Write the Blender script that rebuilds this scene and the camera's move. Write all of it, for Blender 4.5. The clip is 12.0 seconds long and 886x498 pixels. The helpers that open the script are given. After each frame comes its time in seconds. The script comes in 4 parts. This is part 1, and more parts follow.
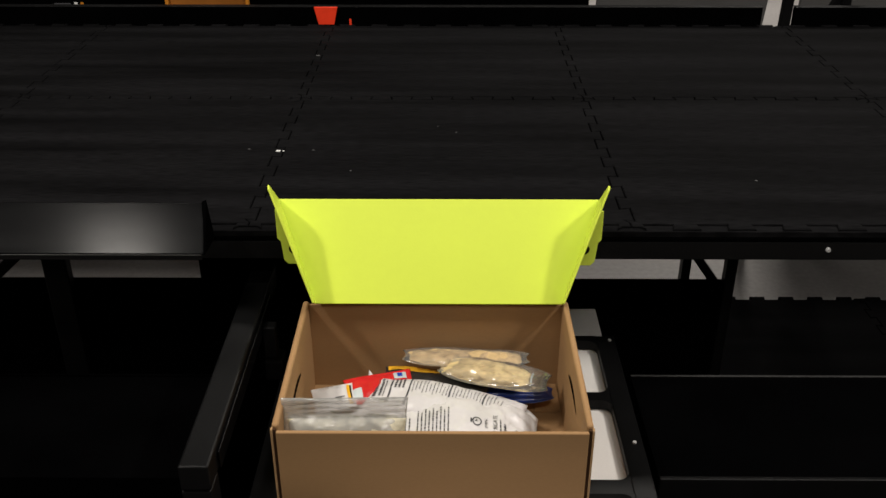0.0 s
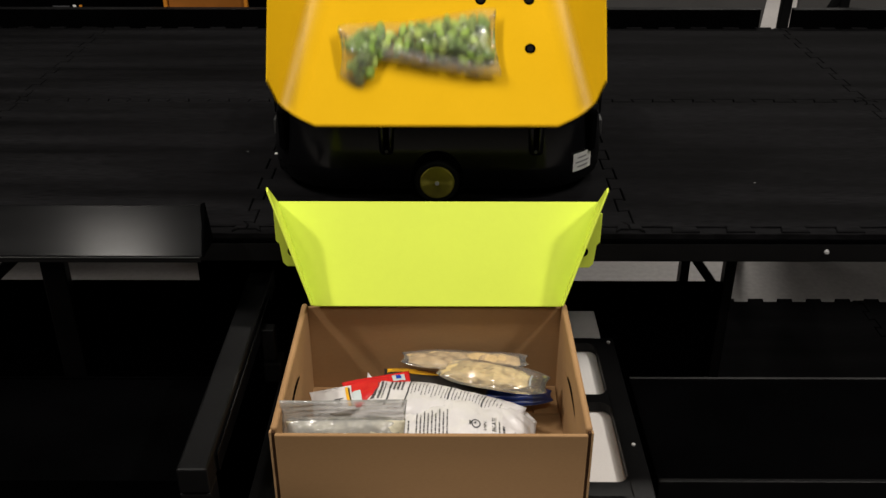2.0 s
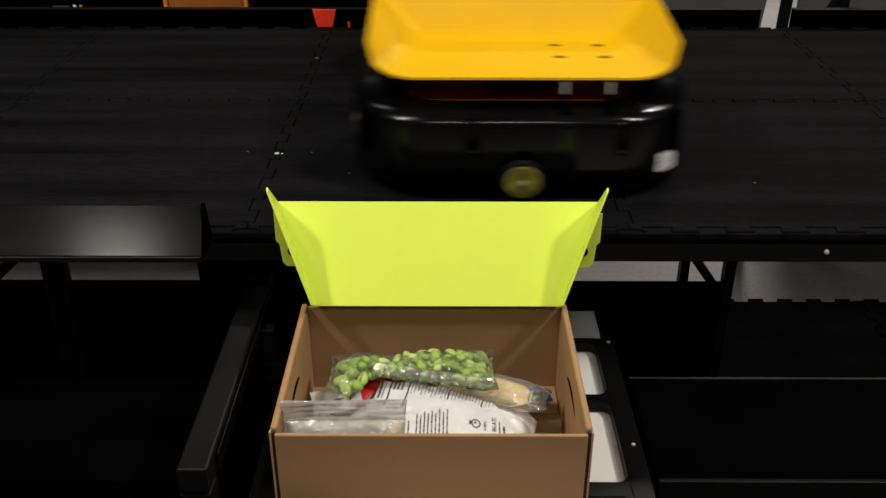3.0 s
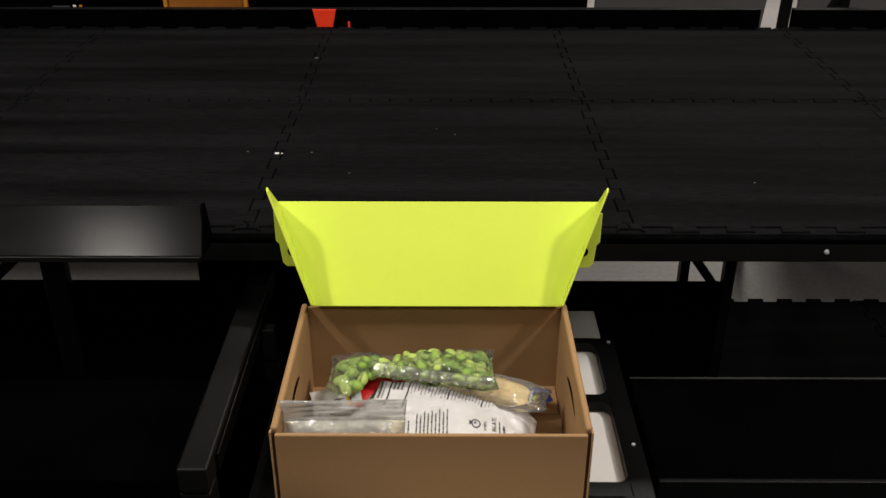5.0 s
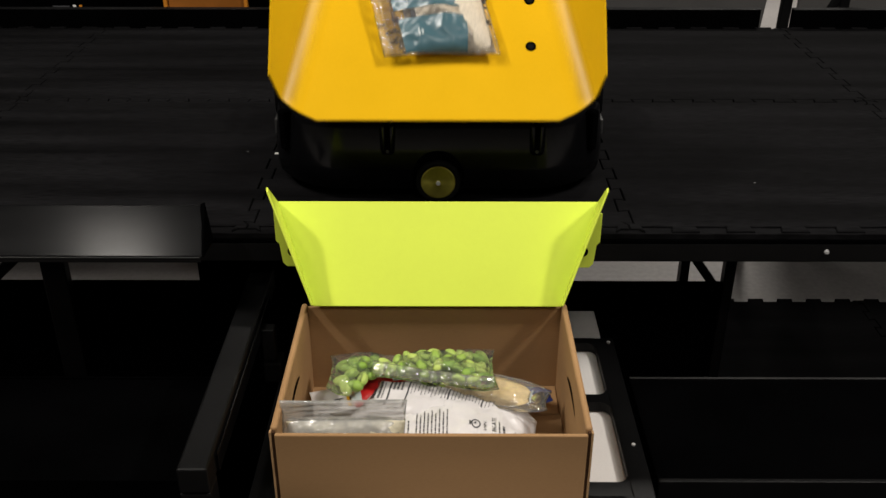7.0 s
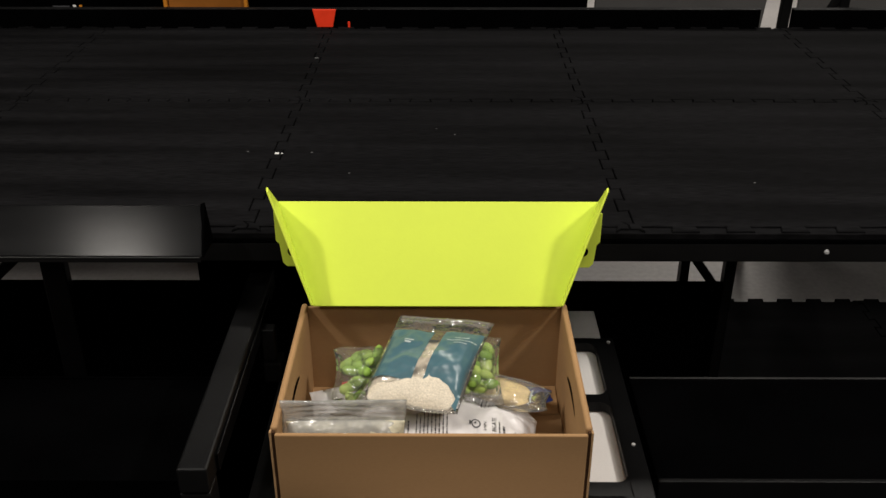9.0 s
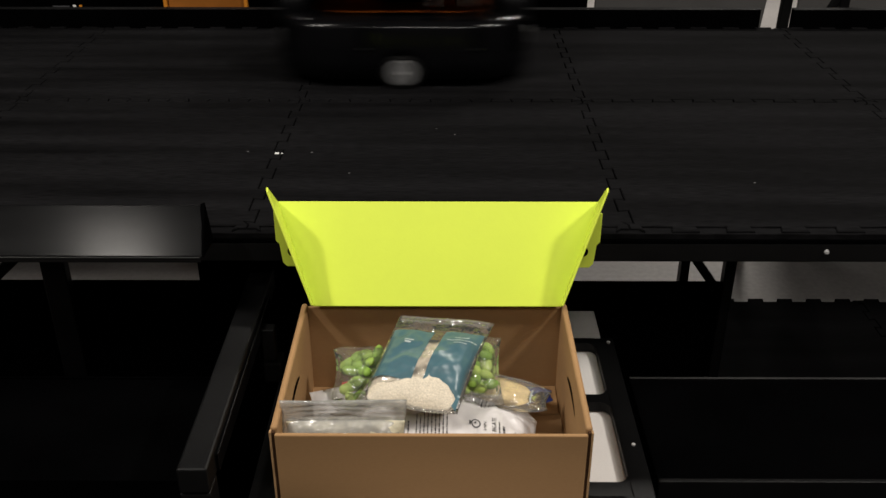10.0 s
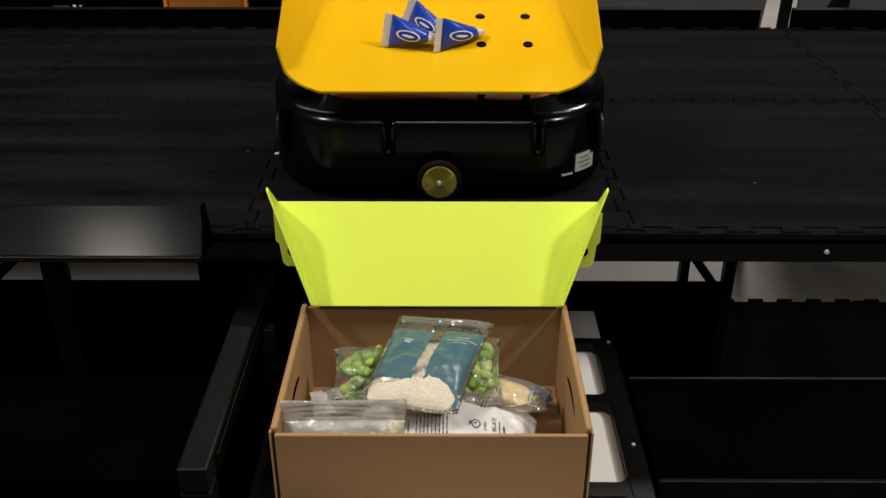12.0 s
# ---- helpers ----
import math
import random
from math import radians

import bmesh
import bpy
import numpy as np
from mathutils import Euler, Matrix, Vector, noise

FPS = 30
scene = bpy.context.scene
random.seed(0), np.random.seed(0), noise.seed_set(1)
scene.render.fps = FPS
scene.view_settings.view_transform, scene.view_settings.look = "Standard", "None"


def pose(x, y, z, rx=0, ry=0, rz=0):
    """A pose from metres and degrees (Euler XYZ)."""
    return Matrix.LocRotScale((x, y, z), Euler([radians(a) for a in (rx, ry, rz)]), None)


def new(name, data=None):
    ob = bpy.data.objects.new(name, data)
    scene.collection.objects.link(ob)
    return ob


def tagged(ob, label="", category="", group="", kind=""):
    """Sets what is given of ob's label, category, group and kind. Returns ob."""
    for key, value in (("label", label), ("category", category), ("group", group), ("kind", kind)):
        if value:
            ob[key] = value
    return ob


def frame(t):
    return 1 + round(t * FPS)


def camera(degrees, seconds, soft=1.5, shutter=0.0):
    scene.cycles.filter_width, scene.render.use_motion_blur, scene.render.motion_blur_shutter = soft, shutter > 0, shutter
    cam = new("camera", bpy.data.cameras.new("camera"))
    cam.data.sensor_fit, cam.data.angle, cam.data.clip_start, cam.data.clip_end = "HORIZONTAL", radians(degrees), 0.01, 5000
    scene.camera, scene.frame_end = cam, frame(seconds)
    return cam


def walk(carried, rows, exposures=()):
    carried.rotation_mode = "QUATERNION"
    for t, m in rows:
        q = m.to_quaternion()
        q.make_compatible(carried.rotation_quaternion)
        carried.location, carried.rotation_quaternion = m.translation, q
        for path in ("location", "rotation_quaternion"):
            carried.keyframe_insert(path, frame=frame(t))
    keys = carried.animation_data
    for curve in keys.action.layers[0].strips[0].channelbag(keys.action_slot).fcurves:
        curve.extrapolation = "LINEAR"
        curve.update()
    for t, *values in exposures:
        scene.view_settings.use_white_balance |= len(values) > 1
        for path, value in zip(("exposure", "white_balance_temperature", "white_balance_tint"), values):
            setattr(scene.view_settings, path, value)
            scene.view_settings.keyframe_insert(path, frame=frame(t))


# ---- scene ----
cam = camera(50.37, 12.0, shutter=0.85)
walk(cam, [
    (0.0, pose(0, 0, 1.47, 61.66, 0, 0.33)),
    (0.5, pose(0, 0, 1.47, 61.73, 0, 0.29)),
    (1.0, pose(0, 0, 1.47, 61.78, 0, 0.25)),
    (1.6, pose(0, 0, 1.47, 61.80, 0, 0.24)),
    (2.2, pose(0, 0, 1.47, 61.80, 0, 0.24)),
    (12.0, pose(0, 0, 1.47, 61.80, 0, 0.24)),
])

# ---- light ----
world = bpy.data.worlds.new("world")
scene.world = world
world.use_nodes = True
world.node_tree.nodes["Background"].inputs[0].default_value = (0.8, 0.9, 1.0, 1)
world.node_tree.nodes["Background"].inputs[1].default_value = 0.012
scene.view_settings.exposure = 0.0


def ceiling_lamp(x, y, z, sx, sy, watts, colour=(1.0, 0.94, 0.86)):
    data = bpy.data.lights.new("ceiling_lamp", "AREA")
    data.shape, data.size, data.size_y = "RECTANGLE", sx, sy
    data.energy, data.color = watts, colour
    ob = new("ceiling_lamp", data)
    ob.location = (x, y, z)
    return ob


# rows of long fittings under the hall's ceiling
for lx in (-2.3, 2.35):
    ceiling_lamp(lx, 0.45, 3.9, 0.3, 0.6, 106)
for lx in (-1.55, 1.6):
    ceiling_lamp(lx, 1.02, 3.9, 0.3, 0.5, 26)
ceiling_lamp(0.1, -1.6, 3.9, 1.5, 0.35, 38)
# Added rear lamps: one sets the floor's shadow edge, one lifts the shade.
ceiling_lamp(1.88, 5.2, 3.9, 0.6, 0.4, 105)
ceiling_lamp(-0.6, 5.2, 3.9, 3.0, 0.4, 28)

# ---- materials ----


def material(name, colour, rough=0.5, metal=0.0, spec=0.5, vary=0.15, scale=8.0, fine=0.0, fine_scale=400.0, bump=0.0,
             bump_scale=200.0, stretch=(1, 1, 1), rough_vary=0.1, world_size=False):
    """Principled surface with a broad and a fine variation of tone, uneven gloss and a small relief."""
    m = bpy.data.materials.new(name)
    m.use_nodes = True
    nt = m.node_tree
    n, l = nt.nodes, nt.links
    b = n["Principled BSDF"]
    co = n.new("ShaderNodeTexCoord")
    mp = n.new("ShaderNodeMapping")
    mp.inputs["Scale"].default_value = stretch
    if world_size:
        l.new(n.new("ShaderNodeNewGeometry").outputs["Position"], mp.inputs[0])
    else:
        l.new(co.outputs["Object"], mp.inputs[0])
    big = n.new("ShaderNodeTexNoise")
    big.inputs["Scale"].default_value, big.inputs["Detail"].default_value = scale, 5
    l.new(mp.outputs[0], big.inputs["Vector"])
    small = n.new("ShaderNodeTexNoise")
    small.inputs["Scale"].default_value, small.inputs["Detail"].default_value = fine_scale, 2
    l.new(mp.outputs[0], small.inputs["Vector"])
    r1 = n.new("ShaderNodeMapRange")
    r1.inputs["From Min"].default_value, r1.inputs["From Max"].default_value = 0.3, 0.7
    r1.inputs["To Min"].default_value, r1.inputs["To Max"].default_value = 1 - vary, 1 + vary
    l.new(big.outputs["Fac"], r1.inputs["Value"])
    r2 = n.new("ShaderNodeMapRange")
    r2.inputs["From Min"].default_value, r2.inputs["From Max"].default_value = 0.3, 0.7
    r2.inputs["To Min"].default_value, r2.inputs["To Max"].default_value = 1 - fine, 1 + fine
    l.new(small.outputs["Fac"], r2.inputs["Value"])
    mul = n.new("ShaderNodeMath")
    mul.operation = "MULTIPLY"
    l.new(r1.outputs[0], mul.inputs[0])
    l.new(r2.outputs[0], mul.inputs[1])
    sc = n.new("ShaderNodeVectorMath")
    sc.operation = "SCALE"
    sc.inputs[0].default_value = colour
    l.new(mul.outputs[0], sc.inputs["Scale"])
    l.new(sc.outputs[0], b.inputs["Base Color"])
    r3 = n.new("ShaderNodeMapRange")
    r3.inputs["From Min"].default_value, r3.inputs["From Max"].default_value = 0.3, 0.7
    r3.inputs["To Min"].default_value, r3.inputs["To Max"].default_value = max(0.02, rough - rough_vary * rough), min(1, rough + rough_vary * rough)
    l.new(big.outputs["Fac"], r3.inputs["Value"])
    l.new(r3.outputs[0], b.inputs["Roughness"])
    b.inputs["Metallic"].default_value = metal
    b.inputs["Specular IOR Level"].default_value = spec
    if bump:
        t = n.new("ShaderNodeTexNoise")
        t.inputs["Scale"].default_value, t.inputs["Detail"].default_value = bump_scale, 4
        l.new(mp.outputs[0], t.inputs["Vector"])
        bp = n.new("ShaderNodeBump")
        bp.inputs["Strength"].default_value, bp.inputs["Distance"].default_value = bump, 0.002
        l.new(t.outputs["Fac"], bp.inputs["Height"])
        l.new(bp.outputs[0], b.inputs["Normal"])
    return m


def film(name, tint=(1, 1, 1), gloss=0.12, rough=0.12, crease=0.6, crease_scale=60.0, haze=0.0):
    """Thin clear plastic film: see-through with a creased gloss and a little milky haze."""
    m = bpy.data.materials.new(name)
    m.use_nodes = True
    n, l = m.node_tree.nodes, m.node_tree.links
    n.remove(n["Principled BSDF"])
    out = n["Material Output"]
    clear = n.new("ShaderNodeBsdfTransparent")
    clear.inputs[0].default_value = (*tint, 1)
    milk = n.new("ShaderNodeBsdfDiffuse")
    milk.inputs[0].default_value = (0.75, 0.74, 0.7, 1)
    mix1 = n.new("ShaderNodeMixShader")
    mix1.inputs[0].default_value = haze
    shine = n.new("ShaderNodeBsdfGlossy")
    shine.inputs["Roughness"].default_value = rough
    tex = n.new("ShaderNodeTexNoise")
    tex.inputs["Scale"].default_value, tex.inputs["Detail"].default_value = crease_scale, 3
    tex.inputs["Distortion"].default_value = 1.2
    fold = n.new("ShaderNodeTexVoronoi")
    fold.inputs["Scale"].default_value = crease_scale * 1.3
    co = n.new("ShaderNodeTexCoord")
    warp = n.new("ShaderNodeVectorMath")
    warp.operation = "MULTIPLY_ADD"
    warp.inputs[1].default_value = (0.02, 0.02, 0.02)
    l.new(co.outputs["Object"], tex.inputs["Vector"])
    l.new(tex.outputs["Color"], warp.inputs[0])
    l.new(co.outputs["Object"], warp.inputs[2])
    l.new(warp.outputs[0], fold.inputs["Vector"])
    both = n.new("ShaderNodeMath")
    both.operation = "ADD"
    l.new(tex.outputs["Fac"], both.inputs[0])
    l.new(fold.outputs["Distance"], both.inputs[1])
    bp = n.new("ShaderNodeBump")
    bp.inputs["Strength"].default_value, bp.inputs["Distance"].default_value = crease, 0.006
    l.new(both.outputs[0], bp.inputs["Height"])
    l.new(bp.outputs[0], shine.inputs["Normal"])
    fr = n.new("ShaderNodeFresnel")
    fr.inputs["IOR"].default_value = 1.5
    l.new(bp.outputs[0], fr.inputs["Normal"])
    add = n.new("ShaderNodeMath")
    add.inputs[1].default_value = gloss - 0.04
    add.use_clamp = True
    l.new(fr.outputs[0], add.inputs[0])
    mix2 = n.new("ShaderNodeMixShader")
    l.new(clear.outputs[0], mix1.inputs[1])
    l.new(milk.outputs[0], mix1.inputs[2])
    l.new(add.outputs[0], mix2.inputs[0])
    l.new(mix1.outputs[0], mix2.inputs[1])
    l.new(shine.outputs[0], mix2.inputs[2])
    l.new(mix2.outputs[0], out.inputs[0])
    return m


FOAM = material("black_foam", (0.0047, 0.0046, 0.0050), 0.8, spec=0.018, vary=0.6, scale=2.4, fine=0.42, fine_scale=70, bump=0.35, bump_scale=120, stretch=(0.5, 6, 1), world_size=True)
STEEL_BLACK = material("black_powder_coat", (0.0036, 0.0036, 0.0038), 0.4, spec=0.1, vary=0.25, scale=9, fine=0.15, bump=0.12, bump_scale=500)
GLOSS_BLACK = material("black_gloss_sheet", (0.0025, 0.0025, 0.0028), 0.165, spec=0.066, vary=0.2, scale=10, stretch=(0.2, 3, 3), rough_vary=0.12)
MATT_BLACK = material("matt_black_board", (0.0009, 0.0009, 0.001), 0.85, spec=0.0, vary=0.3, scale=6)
SHELL = material("black_moulded_shell", (0.0022, 0.0022, 0.0026), 0.16, spec=0.22, vary=0.2, scale=7, fine=0.1, rough_vary=0.3, bump=0.03, bump_scale=60)
RUBBER = material("wheel_rubber", (0.004, 0.004, 0.004), 0.7, spec=0.1)
BRASS = material("yellow_zinc_hub", (0.55, 0.48, 0.09), 0.36, metal=0.85, vary=0.12, scale=60, rough_vary=0.2)
_t = BRASS.node_tree.nodes.new("ShaderNodeTangent")
_t.direction_type, _t.axis = "RADIAL", "Y"
BRASS.node_tree.links.new(_t.outputs[0], BRASS.node_tree.nodes["Principled BSDF"].inputs["Tangent"])
BRASS.node_tree.nodes["Principled BSDF"].inputs["Anisotropic"].default_value = 0.8
CHROME = material("bright_steel", (0.7, 0.7, 0.7), 0.2, metal=1.0)
YELLOW = material("amber_powder_coat", (0.685, 0.397, 0.006), 0.32, spec=0.12, vary=0.04, scale=6, fine=0.02, bump=0.06, bump_scale=260)
LIME = material("lime_powder_coat", (0.69, 0.82, 0.08), 0.45, spec=0.3, vary=0.025, scale=6, fine=0.008, fine_scale=90, bump=0.05, bump_scale=240)
CARD = material("brown_cardboard", (0.322, 0.187, 0.086), 0.8, spec=0.18, vary=0.09, scale=5, fine=0.035, fine_scale=420, bump=0.08, bump_scale=60, stretch=(0.35, 0.35, 1.6))
CARD_EDGE = material("cardboard_edge", (0.36, 0.22, 0.11), 0.9, spec=0.1, vary=0.15, scale=60, fine=0.15)
SLIT = material("cardboard_cut", (0.05, 0.026, 0.014), 0.95, spec=0.05)
CONCRETE = material("pale_concrete", (0.38, 0.36, 0.35), 0.55, vary=0.08, scale=2.5, fine=0.08, fine_scale=60, bump=0.08)
WALL = material("hall_wall_paint", (0.09, 0.09, 0.09), 0.8, vary=0.08, scale=1.2)
CEILING = material("hall_ceiling", (0.06, 0.06, 0.06), 0.9, vary=0.1, scale=1.0)
WHITE = material("white_board", (0.7, 0.67, 0.65), 0.6, vary=0.03, scale=7, fine=0.03)
PAPER = material("white_label_paper", (0.72, 0.72, 0.7), 0.55, vary=0.04, scale=40)
INK = material("grey_ink", (0.045, 0.045, 0.05), 0.7)
RED = material("orange_red_plastic", (0.85, 0.045, 0.012), 0.45, vary=0.08, scale=40)
AMBER = material("amber_panel", (0.25, 0.085, 0.008), 0.5, vary=0.2, scale=9)
ORANGE_BAR = material("orange_painted_bar", (0.55, 0.2, 0.015), 0.5, vary=0.15, scale=12)

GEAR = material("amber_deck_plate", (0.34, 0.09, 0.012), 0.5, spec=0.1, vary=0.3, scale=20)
DUST = material("grey_crumb", (0.05, 0.05, 0.05), 0.8)
SOFT_INK = material("soft_grey_ink", (0.25, 0.25, 0.26), 0.7)

SIDE_GREY = material("pale_grey_plate", (0.03, 0.03, 0.03), 0.45, vary=0.1, scale=40)
SILVER = material("dull_silver_hub", (0.2, 0.2, 0.205), 0.4, metal=0.5, vary=0.12, scale=60)
ZINC = material("zinc_bolt", (0.5, 0.5, 0.5), 0.35, metal=0.3)
SHADE_GREY = material("shaded_floor_grey", (0.05, 0.048, 0.047), 0.7, vary=0.12, scale=4)
GREY_STEEL = material("grey_steel", (0.05, 0.05, 0.05), 0.45, metal=0.6)
SHELL_TOP = material("black_grained_shell", (0.003, 0.003, 0.0035), 0.45, spec=0.05, vary=0.2, scale=12, bump=0.1, bump_scale=300)

# ---- mesh tools ----


def part(name, bm, mat, parent=None, label="", smooth=False, sharp=0):
    bm.normal_update()
    me = bpy.data.meshes.new(name)
    bm.to_mesh(me)
    bm.free()
    for mm in (mat if isinstance(mat, (list, tuple)) else [mat]):
        me.materials.append(mm)
    if smooth:
        for p in me.polygons:
            p.use_smooth = True
    if sharp:
        me.set_sharp_from_angle(angle=radians(sharp))
    ob = new(name, me)
    if parent is not None:
        ob.parent = parent
    if label:
        tagged(ob, label)
    return ob


def thing(name, label, category, m=None, group="", kind=""):
    ob = new(name)
    ob.empty_display_size = 0.05
    if m is not None:
        ob.matrix_basis = m
    return tagged(ob, label, category, group, kind)


def block(x0, x1, y0, y1, z0, z1, bevel=0.0, seg=2, bm=None, m=None):
    """A box between two corners with rounded edges."""
    b = bmesh.new()
    bmesh.ops.create_cube(b, size=1)
    for v in b.verts:
        v.co = Vector((x0 + (v.co.x + 0.5) * (x1 - x0), y0 + (v.co.y + 0.5) * (y1 - y0), z0 + (v.co.z + 0.5) * (z1 - z0)))
    if bevel:
        bmesh.ops.bevel(b, geom=b.edges[:], offset=bevel, segments=seg, affect="EDGES", profile=0.5)
    if m is not None:
        b.transform(m)
    if bm is None:
        return b
    merge(bm, b)
    return bm


def merge(bm, other):
    me = bpy.data.meshes.new("tmp")
    other.to_mesh(me)
    other.free()
    bm.from_mesh(me)
    bpy.data.meshes.remove(me)


def plate(points, thick, bevel=0.0):
    """A sheet of the given thickness behind a polygon in space."""
    b = bmesh.new()
    f = b.faces.new([b.verts.new(p) for p in points])
    b.normal_update()
    nrm = f.normal.copy()
    r = bmesh.ops.extrude_face_region(b, geom=[f])
    for v in [g for g in r["geom"] if isinstance(g, bmesh.types.BMVert)]:
        v.co -= nrm * thick
    bmesh.ops.recalc_face_normals(b, faces=b.faces[:])
    if bevel:
        bmesh.ops.bevel(b, geom=b.edges[:], offset=bevel, segments=2, affect="EDGES", profile=0.5)
    return b


def rod(a, c, radius, seg=16, bevel=0.0):
    a, c = Vector(a), Vector(c)
    b = bmesh.new()
    bmesh.ops.create_cone(b, cap_ends=True, segments=seg, radius1=radius, radius2=radius, depth=(c - a).length)
    if bevel:
        rim = [e for e in b.edges if abs(e.verts[0].co.z - e.verts[1].co.z) < 1e-6]
        bmesh.ops.bevel(b, geom=rim, offset=bevel, segments=2, affect="EDGES", profile=0.5)
    b.transform(Matrix.Translation((a + c) / 2) @ (c - a).to_track_quat("Z", "Y").to_matrix().to_4x4())
    return b


def tube(a, c, w, h, bevel=0.003):
    """A square bar between two points."""
    a, c = Vector(a), Vector(c)
    n = (c - a).length
    b = block(-w / 2, w / 2, -h / 2, h / 2, 0, n, bevel)
    b.transform(Matrix.Translation(a) @ (c - a).to_track_quat("Z", "Y").to_matrix().to_4x4())
    return b


# ---- the hall ----
tagged(part("floor", block(-9, 9, -6, 10, -0.1, 0), CONCRETE), "pale grey sealed concrete floor of the hall", "floor", kind="structure")
tagged(part("ceiling", block(-9, 9, -6, 10, 4.3, 4.4), CEILING), "dark ceiling of the hall", "ceiling", kind="structure")
tagged(part("wall_north", block(-9, 9, 10, 10.15, 0, 4.3), WALL), "plain grey wall of the hall", "wall", kind="structure")
tagged(part("wall_south", block(-9, 9, -6.15, -6, 0, 4.3), WALL), "plain grey wall of the hall", "wall", kind="structure")
tagged(part("wall_west", block(-9.15, -9, -6, 10, 0, 4.3), WALL), "plain grey wall of the hall", "wall", kind="structure")
tagged(part("wall_east", block(9, 9.15, -6, 10, 0, 4.3), WALL), "plain grey wall of the hall", "wall", kind="structure")

# ---- foam-tiled sorting deck ----
DECK = 0.80
TILE = 0.602
SEAM0 = -0.314
FRONT = 1.318
ROW2 = 0.970
BACK = FRONT + TILE * (1 + ROW2)
TOOTH = 0.0085


def seam(teeth=7, amp=TOOTH, flip=1, size=TILE):
    """Offsets along one edge of a mat: a run of dovetail teeth, from 0 to size."""
    step = size / teeth
    pts = [(0.0, 0.0), (0.16 * step, 0.0)]
    for i in range(teeth):
        a = i * step
        s = flip
        pts += [(a + 0.27 * step, -s * amp), (a + 0.23 * step, s * amp), (a + 0.77 * step, s * amp), (a + 0.73 * step, -s * amp)]
    pts.append((size - 0.16 * step, 0.0))
    return pts


def mat_outline(w, d, flips=(1, 1, 1, 1)):
    """Outline of one mat, counter-clockwise from its front left corner, with teeth on all four edges."""
    out = []
    for a, o in seam(size=w, flip=flips[0]):
        out.append((a, o))
    for a, o in seam(size=d, flip=flips[1]):
        out.append((w + o, a))
    for a, o in [(w, 0.0)] + list(reversed(seam(size=w, flip=flips[2])))[:-1]:
        out.append((a, d + o))
    for a, o in [(d, 0.0)] + list(reversed(seam(size=d, flip=flips[3])))[:-1]:
        out.append((o, a))
    return out


def shrink(points, by):
    """Move a counter-clockwise outline inwards."""
    n = len(points)
    res = []
    for i in range(n):
        p, q, r = Vector(points[i - 1]), Vector(points[i]), Vector(points[(i + 1) % n])
        e1, e2 = (q - p).normalized(), (r - q).normalized()
        n1, n2 = Vector((-e1.y, e1.x)), Vector((-e2.y, e2.x))
        k = n1 + n2
        k = k / max(0.35, k.length_squared / 2)
        res.append(q + k * by)
    return res


def mat_mesh(w, d, thick, gap=0.0011, flips=(1, 1, 1, 1)):
    o = mat_outline(w, d, flips)
    a, b_ = shrink(o, gap), shrink(o, gap + 0.0012)
    bm = bmesh.new()
    low = [bm.verts.new((p.x, p.y, 0)) for p in a]
    mid = [bm.verts.new((p.x, p.y, thick - 0.0012)) for p in a]
    top = [bm.verts.new((p.x, p.y, thick)) for p in b_]
    n = len(low)
    for i in range(n):
        j = (i + 1) % n
        bm.faces.new((low[i], low[j], mid[j], mid[i]))
        bm.faces.new((mid[i], mid[j], top[j], top[i]))
    bm.faces.new(top)
    return bm


table = thing("sorting_table", "long black steel sorting table topped with interlocking foam mats", "table", pose(0, 0, 0))
part("deck_board", block(-4.6, 4.6, FRONT + 0.004, BACK - 0.004, 0.764, 0.786, 0.002), MATT_BLACK, table)
part("front_beam", block(-4.6, 4.6, FRONT - 0.011, FRONT + 0.03, 0.747, 0.7785, 0.001), STEEL_BLACK, table)
part("front_beam", block(-4.6, 4.6, FRONT - 0.011, FRONT + 0.03, 0.7787, 0.7858, 0.001), MATT_BLACK, table)
for x in (0.598, 0.96, -1.3, 1.9):
    s = rod((x, FRONT - 0.0155, 0.766), (x, FRONT - 0.008, 0.766), 0.003, 6)
    merge(s, rod((x, FRONT - 0.0125, 0.766), (x, FRONT - 0.008, 0.766), 0.0040, 16))
    if abs(x - 0.598) < 0.01:
        part("bolt", s, ZINC, table, "small bright steel bolt")
    else:
        part("bolt", s, STEEL_BLACK, table)
for x0, x1 in ((-4.6, 0.838), (0.925, 4.6)):
    part("back_rail", block(x0, x1, BACK + 0.012, BACK + 0.034, 0.76, 0.844, 0.002), MATT_BLACK, table)
    # lighter coat on the top strip puts the edge's highlight into its colour
    part("rail_cap", block(x0, x1, BACK + 0.011, BACK + 0.035, 0.8442, 0.8462, 0.0006), STEEL_BLACK, table)
for x in (-2.6, -0.725, 0.522, 1.95, 3.3):
    part("leg", tube((x, FRONT + 0.2, 0), (x, FRONT + 0.2, 0.764), 0.02 if x > 0 else 0.045, 0.024), STEEL_BLACK, table)
    rear = x + 0.026 if x > 0 else 1.24 * x
    part("leg", tube((rear, FRONT + 0.58, 0), (rear, FRONT + 0.58, 0.764), 0.02, 0.03), STEEL_BLACK, table)
    if x > 0:
        part("brace", tube((x + 0.03, FRONT + 0.58, 0.455), (x + 0.118, FRONT + 0.58, 0.335), 0.018, 0.02), STEEL_BLACK, table)
    else:
        part("brace", tube((x, FRONT + 0.19, 0.70), (x - 0.4, FRONT + 0.19, 0.34), 0.022, 0.02), STEEL_BLACK, table)
part("edge_strip", block(-4.6, 4.6, FRONT - 0.0105, FRONT + 0.012, 0.7862, DECK - 0.0035, 0.001), FOAM, table)
mat_data = None
